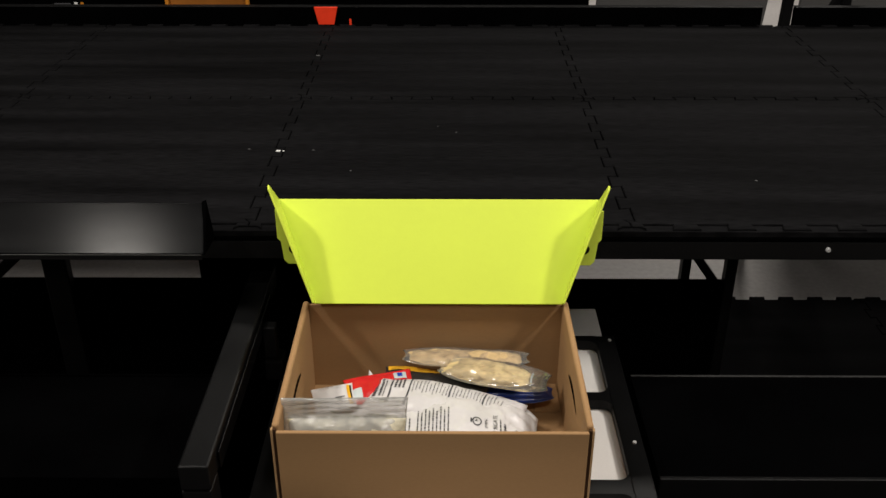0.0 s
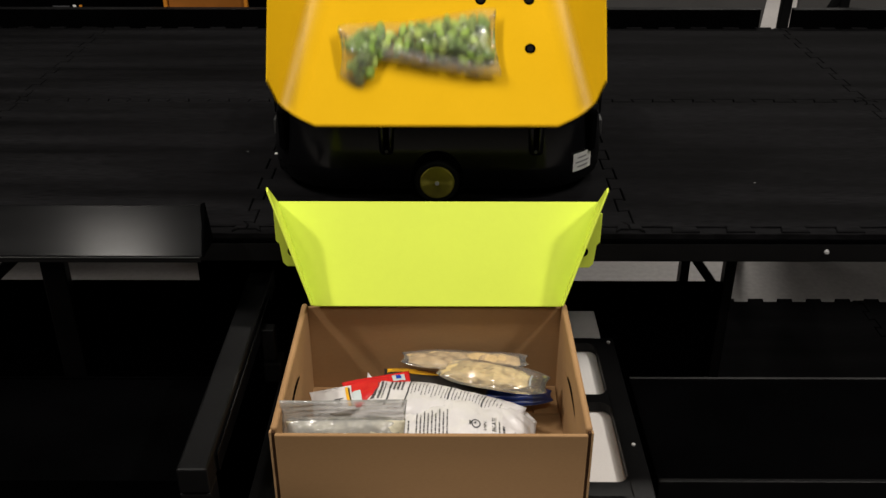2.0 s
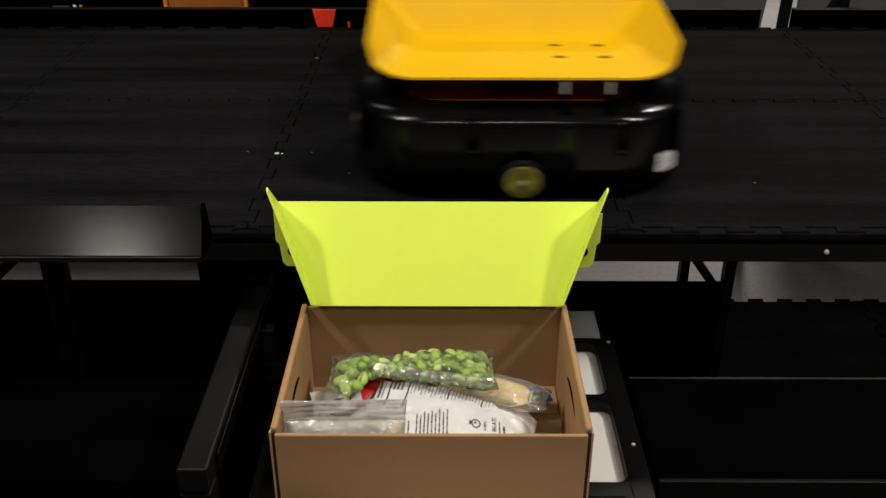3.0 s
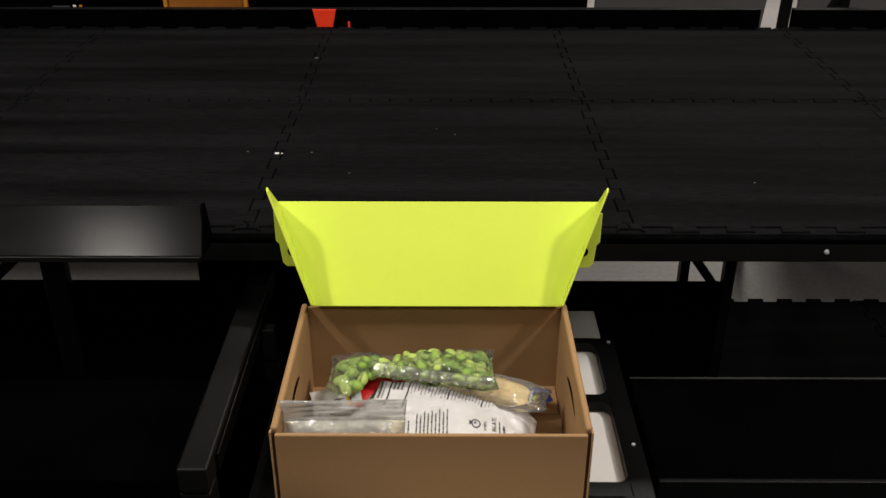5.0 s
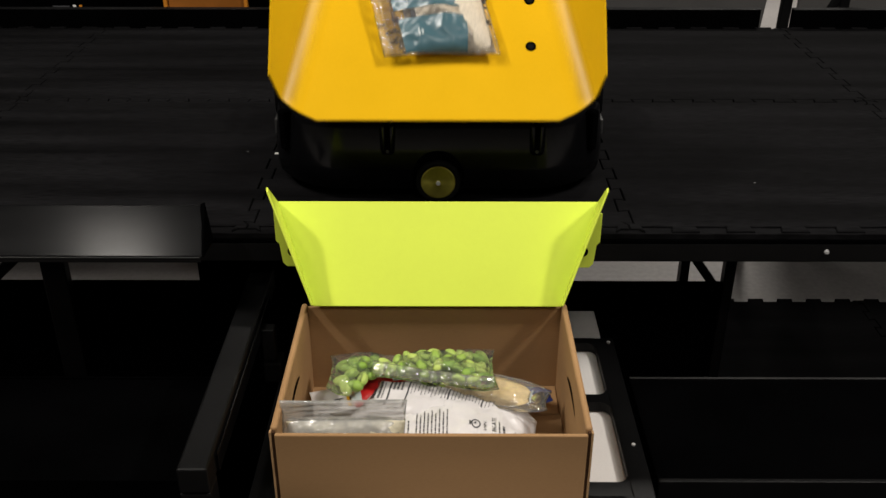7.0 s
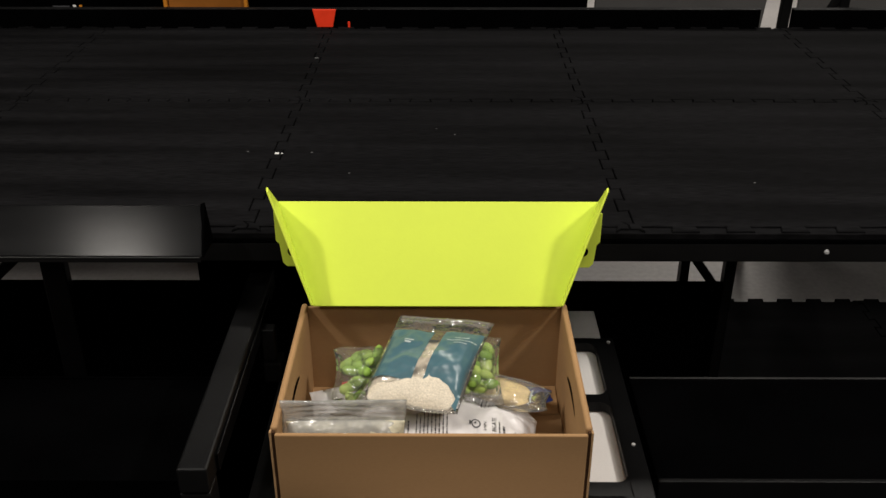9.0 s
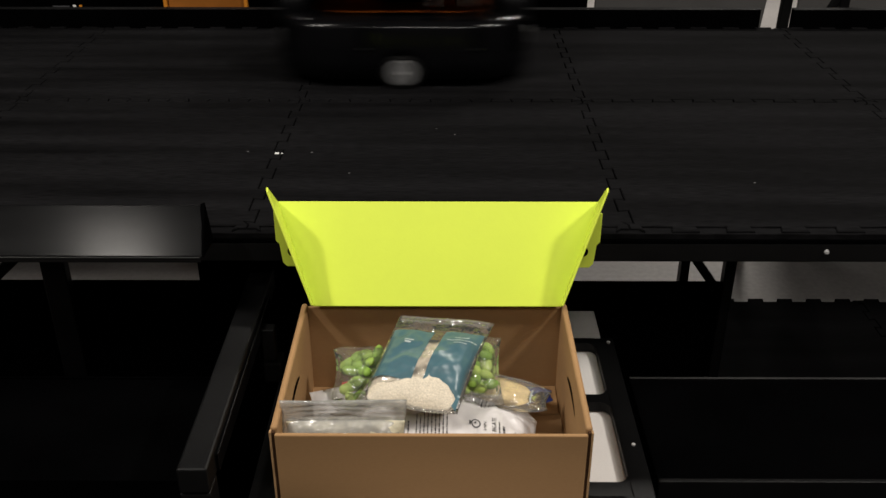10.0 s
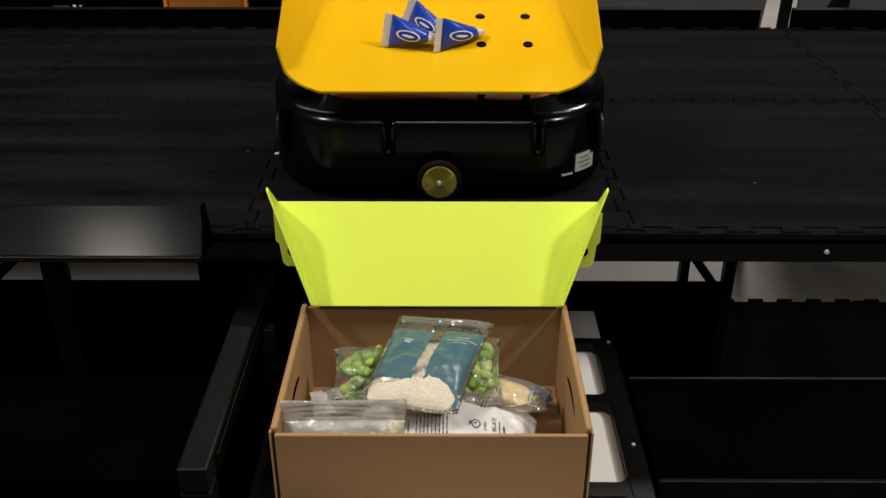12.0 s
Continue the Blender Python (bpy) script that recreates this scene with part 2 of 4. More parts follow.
for row in range(2):
    for k in range(-7, 7):
        x, y = SEAM0 + k * TILE, FRONT + row * TILE
        if mat_data is None:
            ob = part("foam_mat", mat_mesh(TILE, TILE, DECK - 0.786), FOAM, table)
            mat_data = ob.data
        else:
            ob = new("foam_mat", mat_data)
            ob.parent = table
        ob.location = (x, y, 0.786 + 0.0004 * random.random())
        ob.scale.y = ROW2 if row else 1.0

# ---- robot ----


def rounded_rect(hx, hy, r, n=8):
    pts = []
    for cx, cy, a0 in ((hx - r, -hy + r, -90), (hx - r, hy - r, 0), (-hx + r, hy - r, 90), (-hx + r, -hy + r, 180)):
        for i in range(n + 1):
            a = radians(a0 + 90 * i / n)
            pts.append((cx + r * math.cos(a), cy + r * math.sin(a)))
    return pts


def lofted(rings, close_top=True, close_bottom=True):
    bm = bmesh.new()
    vs = [[bm.verts.new((x, y, z)) for x, y in ring] for ring, z in rings]
    n = len(vs[0])
    for a, b in zip(vs, vs[1:]):
        for i in range(n):
            j = (i + 1) % n
            bm.faces.new((a[i], a[j], b[j], b[i]))
    if close_top:
        bm.faces.new(vs[-1])
    if close_bottom:
        bm.faces.new(list(reversed(vs[0])))
    return bm


HX, HY, CR = 0.284, 0.225, 0.135
HINGE_Y, HINGE_Z = -0.19, 0.077


def make_robot(label, group, hub):
    r = thing("sorting_robot", label, "robot", group=group)
    # moulded shell: skirt, shoulder, low domed deck
    rings = [(rounded_rect(HX - 0.012, HY - 0.012, CR - 0.01), 0.014)]
    rings.append((rounded_rect(HX - 0.002, HY - 0.002, CR), 0.022))
    rings.append((rounded_rect(HX, HY, CR), 0.06))
    for i in range(7):
        a = radians(90 * i / 6)
        d = 0.006 + 0.02 * (1 - math.cos(a))
        rings.append((rounded_rect(HX - d, HY - d, CR - 0.6 * d), 0.124 + 0.02 * math.sin(a)))
    rings.append((rounded_rect(HX - 0.045, HY - 0.045, CR - 0.03), 0.1445))
    rings.append((rounded_rect(HX - 0.075, HY - 0.075, CR - 0.045), 0.1475))
    part("shell", lofted(rings), SHELL, r, smooth=True)
    # raised corner humps of the shell
    for sx in (-1, 1):
        rr = []
        for i in range(7):
            a = radians(90 * i / 6)
            d = 0.036 * (1 - math.cos(a))
            rr.append((rounded_rect(0.045 - d, 0.15 - d, 0.044 - d), 0.148 + 0.038 * math.sin(a)))
        b = lofted([(rounded_rect(0.045, 0.15, 0.044), 0.11)] + rr)
        b.transform(pose(sx * (HX - 0.046), 0.02, 0))
        part("corner_hump", b, SHELL_TOP, r, smooth=True)
    # dark grooves down the skirt with a small screw at their foot
    for gx in (-0.082, 0.16):
        lip = block(gx - 0.0135, gx + 0.0135, -HY - 0.0008, -HY + 0.022, 0.078, 0.1385, 0.0095, 5)
        part("groove_lip", lip, SHELL, r, smooth=True)
        part("groove", block(gx - 0.0085, gx + 0.0085, -HY - 0.0016, -HY + 0.018, 0.084, 0.1400, 0.007, 4), MATT_BLACK, r)
        part("screw", rod((gx, -HY - 0.0022, 0.088), (gx, -HY + 0.01, 0.088), 0.003, 10), GREY_STEEL, r)
    for sx in (-1, 1):
        b = block(-0.009, 0.009, -0.006, 0.012, 0.07, 0.14, 0.005, 3)
        b.transform(pose(sx * (HX - 0.028), -HY + 0.052, 0, 0, 0, sx * 52))
        part("groove", b, MATT_BLACK, r)
        s = block(-0.004, 0.004, -0.03, 0.03, 0.05, 0.058, 0.002)
        s.transform(pose(sx * (HX + 0.002), 0.02, 0))
        part("side_bumper", s, STEEL_BLACK, r)
        s = block(-0.0035, 0.0035, -0.028, 0.028, 0.062, 0.09, 0.002)
        s.transform(pose(sx * (HX + 0.001), -0.055, 0))
        part("side_plate", s, SIDE_GREY, r, "pale grey side plate")
    # arch and wheels
    part("wheel_arch", rod((0, -HY - 0.002, 0.044), (0, -HY + 0.05, 0.044), 0.043, 32), MATT_BLACK, r)
    wheels = []
    for sy in (-1, 1):
        w = part("wheel", rod((0, -0.014, 0), (0, 0.014, 0), 0.037, 40, 0.004), RUBBER, r, "black rubber drive wheel")
        w.location = (0, sy * (HY - 0.005), 0.037)
        part("hub", rod((0, -sy * -0.016, 0), (0, -sy * -0.010, 0), 0.0285, 32, 0.002), hub, w, "zinc-plated wheel hub")
        part("axle_bolt", rod((0, sy * 0.0155, 0), (0, sy * 0.0185, 0), 0.0036, 6), ZINC, w)
        wheels.append(w)
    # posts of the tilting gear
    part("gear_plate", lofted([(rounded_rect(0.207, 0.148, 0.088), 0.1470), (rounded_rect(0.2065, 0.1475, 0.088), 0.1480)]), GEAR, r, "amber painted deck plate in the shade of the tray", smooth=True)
    for px in (0.068, 0.142):
        slot = block(px - 0.0085, px + 0.0085, -0.205, -0.15, 0.139, 0.1502, 0.003, 3)
        part("pin_slot", slot, MATT_BLACK, r)
        part("pin", rod((px, -0.168, 0.166), (px, -0.168, 0.189), 0.0048, 14, 0.001), CHROME, r, "bright steel pin")
        part("post", rod((px, -0.168, 0.147), (px, -0.168, 0.1658), 0.0062, 14), STEEL_BLACK, r)
    # tray, turning about its hinge
    tray = new("tray")
    tray.parent = r
    tray.matrix_basis = pose(0, HINGE_Y, HINGE_Z)
    zf, yb = 0.125, 0.262

    def q(x, y, z):
        return (x, y, z)
    t = 0.0042
    pan = bmesh.new()
    spots = [q(-0.186, -0.004, zf), q(0.186, -0.004, zf), q(0.229, 0.016, zf + 0.002), q(0.18, yb, zf - 0.012), q(-0.18, yb, zf - 0.012), q(-0.229, 0.016, zf + 0.002),
             q(0.242, 0.03, zf + 0.014), q(0.252, 0.05, zf + 0.046), q(0.256, yb + 0.05, zf + 0.07), q(-0.242, 0.03, zf + 0.014), q(-0.252, 0.05, zf + 0.046), q(-0.256, yb + 0.05, zf + 0.07),
             q(0.24, yb + 0.07, zf + 0.13), q(-0.24, yb + 0.07, zf + 0.13)]
    pv = [pan.verts.new(p) for p in spots]
    for ids in ((0, 1, 2, 3, 4, 5), (2, 6, 7, 8, 3), (5, 4, 11, 10, 9), (4, 3, 8, 12, 13, 11)):
        pan.faces.new([pv[k] for k in ids])
    folds = [e for e in pan.edges if len(e.link_faces) == 2]
    bmesh.ops.bevel(pan, geom=folds, offset=0.024, segments=8, affect="EDGES", profile=0.5)
    bmesh.ops.solidify(pan, geom=pan.faces[:], thickness=t)
    part("tray_pan", pan, YELLOW, tray, "folded amber sheet metal pan", smooth=True, sharp=38)
    for hx in (0.069, 0.146):
        for hy in (0.125, 0.21):
            b = rod((hx, hy, zf - 0.012 * hy / yb - 0.004), (hx, hy, zf - 0.012 * hy / yb + 0.0008), 0.0085, 20)
            part("fixing_hole", b, MATT_BLACK, tray, "dark countersunk fixing hole")
            b = rod((hx, hy, zf - 0.012 * hy / yb - 0.002), (hx, hy, zf - 0.012 * hy / yb + 0.0012), 0.0055, 6)
            part("fixing_screw", b, STEEL_BLACK, tray)
    for sx in (-1, 1):
        part("tray_foot", block(sx * 0.211 - 0.006, sx * 0.211 + 0.006, 0.03, 0.045, zf - 0.014, zf - 0.004, 0.002), YELLOW, tray)
    part("tray_bracket", block(-0.06, 0.06, 0.06, 0.2, zf - 0.037, zf - 0.019, 0.004), MATT_BLACK, tray)
    return r, tray, wheels




def corner_patch(a0, a1, z0, z1, out):
    """A thin sticker on the shell's rounded front corner, between two angles and two heights."""
    bm = bmesh.new()
    last = None
    for i in range(7):
        a = radians(a0 + (a1 - a0) * i / 6)
        pair = [bm.verts.new((HX - CR + (CR + out) * math.sin(a), -HY + CR - (CR + out) * math.cos(a), z)) for z in (z0, z1)]
        if last:
            bm.faces.new((last[0], pair[0], pair[1], last[1]))
        last = pair
    bmesh.ops.solidify(bm, geom=bm.faces[:], thickness=0.0004)
    return bm


FRONT_LANE, BACK_LANE = 1.645, 2.226
ROBOT_LABELS = ("black round-cornered sorting robot with amber tilting tray and white label",
                "unlabelled black round-cornered sorting robot with amber tilting tray",
                "scraped black sorting robot with amber tilting tray and white label",
                "black sorting robot with silver hubs and an empty amber tray",
                "black sorting robot with silver hubs and an empty amber tray")
robots = [make_robot(text, "sorting robots", BRASS if k < 3 else SILVER) for k, text in enumerate(ROBOT_LABELS)]
for i in (0, 2):
    r = robots[i][0]
    lab = corner_patch(34, 53, 0.042, 0.074, 0.0012)
    s = part("label", lab, PAPER, r, "white paper label with grey print")
    for j, (a, b) in enumerate(((38, 47), (36, 50), (38, 49))):
        part("print_bar", corner_patch(a, b, 0.064 - 0.008 * j, 0.0668 - 0.008 * j, 0.0017), SOFT_INK, s)
part("scuff", corner_patch(23, 32, 0.040, 0.044, 0.0012), PAPER, robots[2][0], "pale scrape")

# ---- lime chute ----
chute = thing("delivery_chute", "lime green painted steel chute with raised side flanges", "chute", pose(0, 0, 0))
CX = -0.0135
TOPP, BOT = (1.300, 0.855), (1.214, 0.7205)
wt, wb = 0.2475, 0.189
part("chute_plate", plate([(CX - wb, BOT[0], BOT[1]), (CX + wb, BOT[0], BOT[1]), (CX + wt, TOPP[0], TOPP[1]), (CX - wt, TOPP[0], TOPP[1])], 0.003, 0.001), LIME, chute)
for sx in (-1, 1):
    pts = [(CX + sx * wb, BOT[0], BOT[1]), (CX + sx * (wb - 0.003), BOT[0] - 0.030, BOT[1] + 0.019), (CX + sx * (wt - 0.0005), TOPP[0] - 0.064, TOPP[1] + 0.045), (CX + sx * (wt + 0.001), TOPP[0] - 0.056, TOPP[1] + 0.048), (CX + sx * wt, TOPP[0], TOPP[1])]
    if sx > 0:
        pts.reverse()
    part("side_flange", plate(pts, 0.003, 0.0008), LIME, chute)
    x0, x1 = sorted((CX + sx * 0.249, CX + sx * 0.215))
    ear = plate([(CX + sx * 0.252, 1.297, 0.838), (CX + sx * 0.252, 1.297, 0.788), (CX + sx * 0.247, 1.297, 0.783), (CX + sx * 0.244, 1.297, 0.750), (CX + sx * 0.238, 1.297, 0.743), (CX + sx * 0.206, 1.297, 0.743), (CX + sx * 0.206, 1.297, 0.838)], 0.003, 0.0008)
    e = part("mounting_ear", ear, LIME, chute)
    part("bolt_hole", rod((CX + sx * 0.226, 1.2925, 0.772), (CX + sx * 0.226, 1.298, 0.772), 0.0085, 14), MATT_BLACK, e)

# black chute on the next station
black = thing("station_chute", "glossy black sheet steel chute at the next station", "chute", pose(0, 0, 0))
part("chute_plate", plate([(-1.6, 1.213, 0.8065), (-0.359, 1.213, 0.8065), (-0.371, 1.290, 0.853), (-1.6, 1.290, 0.853)], 0.003, 0.001), GLOSS_BLACK, black)
part("front_fold", block(-1.6, -0.361, 1.2105, 1.2125, 0.797, 0.8065, 0.0006), GLOSS_BLACK, black)
part("worn_edge", block(-1.58, -0.362, 1.2098, 1.2104, 0.8050, 0.8064, 0.0002, 1), GREY_STEEL, black, "thin grey steel strip along the lower edge")
part("side_fold", plate([(-0.357, 1.215, 0.804), (-0.362, 1.296, 0.79), (-0.367, 1.292, 0.857), (-0.371, 1.290, 0.855)], 0.002, 0.0005), MATT_BLACK, black)

# ---- box station ----
rack = thing("box_rack", "black steel rack with square cut-outs under the carton", "rack", pose(0, 0, 0))
RZ = 0.556


def frame_plate(x0, x1, y0, y1, holes, z0, z1):
    """A flat bar frame: rails round a column of openings."""
    b = block(x0, holes[0][0], y0, y1, z0, z1, 0.002)
    block(holes[0][1], x1, y0, y1, z0, z1, 0.002, bm=b)
    edges = [y0] + [v for h in holes for v in (h[2], h[3])] + [y1]
    for a, c in zip(edges[0::2], edges[1::2]):
        block(holes[0][0], holes[0][1], a, c, z0 + 0.0002, z1 - 0.0002, 0.0, bm=b)
    rad = 0.018
    for hx0, hx1, hy0, hy1 in holes:
        for cx, cy, qx, qy in ((hx0, hy0, 1, 1), (hx1, hy0, -1, 1), (hx0, hy1, 1, -1), (hx1, hy1, -1, -1)):
            arc = [(cx - 0.001 * qx, cy - 0.001 * qy)]
            for i in range(7):
                a = radians(90 * i / 6)
                arc.append((cx + qx * rad * (1 - math.cos(a)), cy + qy * rad * (1 - math.sin(a))))
            f = plate([(x, y, z1 - 0.0004) for x, y in arc], 0.016)
            if f.calc_volume() < 0:
                bmesh.ops.reverse_faces(f, faces=f.faces[:])
            zs = [v.co.z for v in f.verts]
            if max(zs) > z1:
                f.transform(Matrix.Translation((0, 0, -0.016)))
            merge(b, f)
    return b


part("top_frame", frame_plate(-0.272, 0.29, 0.8, 1.377, [(-0.13, 0.258, 0.83, 0.985), (-0.13, 0.258, 1.013, 1.195), (-0.13, 0.258, 1.2155, 1.362)], RZ - 0.018, RZ), STEEL_BLACK, rack)
part("white_board", block(-0.16, 0.276, 0.82, 1.50, RZ - 0.027, RZ - 0.021, 0.001), WHITE, rack, "white backing board")
for x in (-0.25, 0.262):
    for y in (0.812, 1.345):
        part("leg", tube((x, y, 0), (x, y, RZ - 0.028), 0.024, 0.03), STEEL_BLACK, rack)
for x, y in ((0.2805, 1.362), (0.277, 1.092)):
    part("bolt", rod((x, y, RZ - 0.002), (x, y, RZ + 0.0025), 0.003, 8), ZINC, rack, "small bright steel bolt")

arm = thing("guide_arm", "black square-tube arm on a post beside the carton", "frame", pose(0, 0, 0))
part("arm_tube", block(-0.326, -0.288, 0.872, 1.372, 0.662, 0.70, 0.003), STEEL_BLACK, arm)
part("post", block(-0.326, -0.288, 0.872, 0.91, 0.0, 0.6615, 0.003), STEEL_BLACK, arm)
part("inner_strip", block(-0.287, -0.284, 0.912, 1.30, 0.664, 0.69, 0.001), GLOSS_BLACK, arm)
part("clamp", block(-0.284, -0.256, 1.2, 1.235, 0.588, 0.624, 0.003), STEEL_BLACK, arm)
part("clamp_stem", block(-0.2838, -0.264, 1.208, 1.228, 0.6245, 0.68, 0.002), STEEL_BLACK, arm)

for side, x0, x1 in ((1, 0.30, 2.2), (-1, -2.2, -0.34)):
    sh = thing("side_shelf", "dull black low shelf with a thin lipped edge", "shelf", pose(0, 0, 0), "side shelves")
    part("shelf_top", block(x0, x1, 1.022, 1.2565, 0.540, 0.553, 0.001), MATT_BLACK, sh)
    part("back_lip", block(x0, x1, 1.257, 1.261, 0.53, 0.556, 0.0012), STEEL_BLACK if side > 0 else MATT_BLACK, sh)
    if side > 0:
        # lighter strip on the lip stands for the highlight along its edge
        part("edge_strip", block(x0, x1, 1.2568, 1.2612, 0.5562, 0.5569, 0.0002), GREY_STEEL, sh, "thin lighter strip drawing the highlight along the edge")
    part("front_lip", block(x0, x1, 1.0135, 1.021, 0.52, 0.556, 0.0012), STEEL_BLACK if side > 0 else MATT_BLACK, sh)
    for x in (x0 + 0.02, x1 - 0.02):
        part("leg", tube((x, 1.05, 0), (x, 1.05, 0.54), 0.03, 0.03), STEEL_BLACK, sh)

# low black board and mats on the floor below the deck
low = thing("lower_panel", "matt black boards below the sorting deck, one standing in for shade", "panel", pose(0, 0, 0))
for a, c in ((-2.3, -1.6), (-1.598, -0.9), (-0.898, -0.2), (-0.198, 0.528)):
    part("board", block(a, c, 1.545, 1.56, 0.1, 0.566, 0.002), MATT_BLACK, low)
# Added board: a dark sheet where shaded floor shows beside the arm.
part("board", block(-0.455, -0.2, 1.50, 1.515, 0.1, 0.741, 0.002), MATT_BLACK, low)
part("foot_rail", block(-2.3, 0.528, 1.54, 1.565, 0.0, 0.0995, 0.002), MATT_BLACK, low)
mats = thing("floor_mats", "black interlocking foam mats on the concrete floor", "mat", pose(0, 0, 0))
for k in range(-4, 4):
    for row in range(4):
        ob = new("foam_mat", mat_data)
        ob.parent = mats
        ob.location = (0.62 + k * TILE, 2.40 - (row + 1) * TILE, 0.0)

# ---- carton ----
BX, BW, BY0, BY1, BZ0, BZ1 = -0.0185, 0.2025, 0.926, 1.231, RZ, 0.713
carton = thing("carton", "open brown corrugated cardboard carton", "box", pose(0, 0, 0))
part("bottom", block(BX - BW + 0.009, BX + BW - 0.009, BY0 + 0.005, BY1 - 0.005, BZ0 + 0.0005, BZ0 + 0.005), CARD, carton)
part("front_panel", block(BX - BW + 0.0062, BX + BW - 0.0062, BY0 - 0.0012, BY0 + 0.0045, BZ0, BZ1 - 0.003, 0.0018, 3), CARD, carton)
part("back_panel", block(BX - BW + 0.004, BX + BW - 0.004, BY1 - 0.0045, BY1 - 0.0003, BZ0, BZ1 - 0.002, 0.0012), CARD, carton)
for sx in (-1, 1):
    a, c = sorted((BX + sx * BW, BX + sx * (BW - 0.009)))
    p = part("side_panel", block(a, c, BY0 + 0.0065, BY1, BZ0, BZ1 + 0.003, 0.0035, 3), CARD, carton)
    a, c = sorted((BX + sx * (BW + 0.0004), BX + sx * (BW - 0.0022)))
    part("corner_fold", block(a, c, BY0 - 0.001, BY0 + 0.0063, BZ0, BZ1 + 0.001, 0.001, 2), CARD_EDGE, carton)
    b = bmesh.new()
    last = None
    for i in range(25):
        w = -1 + 2 * i / 24
        y, z = 1.066 + 0.044 * w, BZ1 - 0.048 + 0.007 * (1 - w * w)
        ww = 0.0022 + 0.0032 * (1 - w * w) + 0.0014 * math.sin(23 * w) * (1 - w * w)
        xx = BX + sx * (BW - 0.0094)
        pair = [b.verts.new((xx, y, z - ww)), b.verts.new((xx, y, z + ww))]
        if last:
            b.faces.new((last[0], pair[0], pair[1], last[1]))
        last = pair
    bmesh.ops.solidify(b, geom=b.faces[:], thickness=0.0005)
    part("hand_hole", b, SLIT, p, "dark crescent slit of the hand hole")
    a, c = sorted((BX + sx * (BW - 0.0024), BX + sx * (BW - 0.0060)))
    part("corner_gap", block(a, c, BY0 + 0.0010, BY0 + 0.0062, BZ0, BZ1 - 0.0005, 0.0004), SLIT, carton)

# inner end flap turned up beside the floor
part("inner_flap", block(BX + BW - 0.050, BX + BW - 0.0105, BY1 - 0.075, BY1 - 0.006, BZ0 + 0.0052, BZ0 + 0.0092, 0.001), CARD, carton)

# ---- back of the hall ----
cup = thing("orange_marker", "orange-red tapered plastic marker on the back rail", "marker", pose(-0.327, BACK + 0.006, DECK))
part("marker_body", plate([(-0.021, -0.002, 0.0), (0.021, -0.002, 0.0), (0.0315, -0.002, 0.047), (-0.0315, -0.002, 0.047)], 0.006, 0.001), RED, cup)
rb = thing("stop_tab", "small orange-red plastic tab on the back rail", "marker", pose(-0.262, BACK + 0.004, DECK))
part("tab", block(-0.003, 0.003, -0.004, 0.0, 0.0, 0.016, 0.001), RED, rb)


crumbs = bmesh.new()
for x, y, w in ((-0.314, 1.62, 0.0042), (-0.305, 1.621, 0.002)):
    block(x - w, x + w * 0.8, y - w * 0.7, y + w * 0.7, DECK + 0.0006, DECK + 0.0012 + w * 0.3, 0.0003, 1, bm=crumbs)
tagged(part("crumbs", crumbs, PAPER), "pale paper crumbs on the foam mats", "debris", kind="stuff")
dust = bmesh.new()
for x, y, w in ((-0.314, 2.222, 0.005), (0.533, 1.492, 0.0025), (0.016, 1.718, 0.002), (-0.172, 1.531, 0.002), (-0.25, 1.626, 0.0025), (-0.37, 1.63, 0.0025), (-0.02, 1.75, 0.0016)):
    block(x - w, x + w * 0.8, y - w * 0.7, y + w * 0.7, DECK + 0.0006, DECK + 0.001 + w * 0.2, 0.0003, 1, bm=dust)
tagged(part("grit", dust, DUST), "grey grit and scraps on the foam mats", "debris", kind="stuff")

# Unseen heights chosen so the taller cabinet shades the floor below the table.
for x0, x1, top in ((-4.2, -0.955, 0.95), (-0.945, 0.505, 1.3)):
    cab = thing("dark_cabinet", "dull black cabinet behind the sorting table", "cabinet", pose(0, 0, 0), "dark cabinets")
    part("carcass", block(x0, x1, 3.4, 3.9, 0.0, top, 0.004), MATT_BLACK, cab)
    part("plinth", block(x0 + 0.02, x1 - 0.02, 3.385, 3.3995, 0.0, 0.09, 0.002), MATT_BLACK, cab)
# Added panels: dark grey stands for shaded floor, the tall one casts shade.
for x0, x1, slant, top in ((0.515, 1.084, 0.03, 0.74), (1.222, 3.4, 0.0, 1.3)):
    scr = thing("grey_partition", "added dark grey panel standing in for shaded floor behind the table", "partition", pose(0, 0, 0), "grey partitions")
    part("panel", plate([(x0, 3.29, 0.03), (x1 - slant, 3.29, 0.03), (x1 + slant, 3.29, top), (x0, 3.29, top)], 0.02, 0.002), SHADE_GREY, scr)
    for x in (x0 + 0.08, x1 - 0.12):
        part("foot", block(x - 0.02, x + 0.02, 3.2, 3.4, 0.0, 0.0298, 0.003), STEEL_BLACK, scr)
orf = thing("orange_rack", "orange painted steel rack with a dim amber panel", "rack", pose(0, 0, 0))
part("lower_rail", block(-0.955, -0.672, 3.18, 3.2, 0.655, 0.672, 0.003), ORANGE_BAR, orf)
for x in (-0.955, -0.684):
    part("upright", block(x, x + 0.012, 3.18, 3.2, 0.0, 1.05, 0.003), ORANGE_BAR, orf)
part("panel", block(-0.94, -0.686, 3.192, 3.198, 0.682, 1.04, 0.001), AMBER, orf)
sign = thing("notice_board", "narrow black standing board with pale unreadable print", "sign", pose(0, 0, 0))
part("strip", block(-1.31, -1.18, 3.10, 3.108, 0.0, 0.80, 0.001), MATT_BLACK, sign)
part("print_bar", block(-1.295, -1.24, 3.0985, 3.0995, 0.695, 0.712), INK, sign)
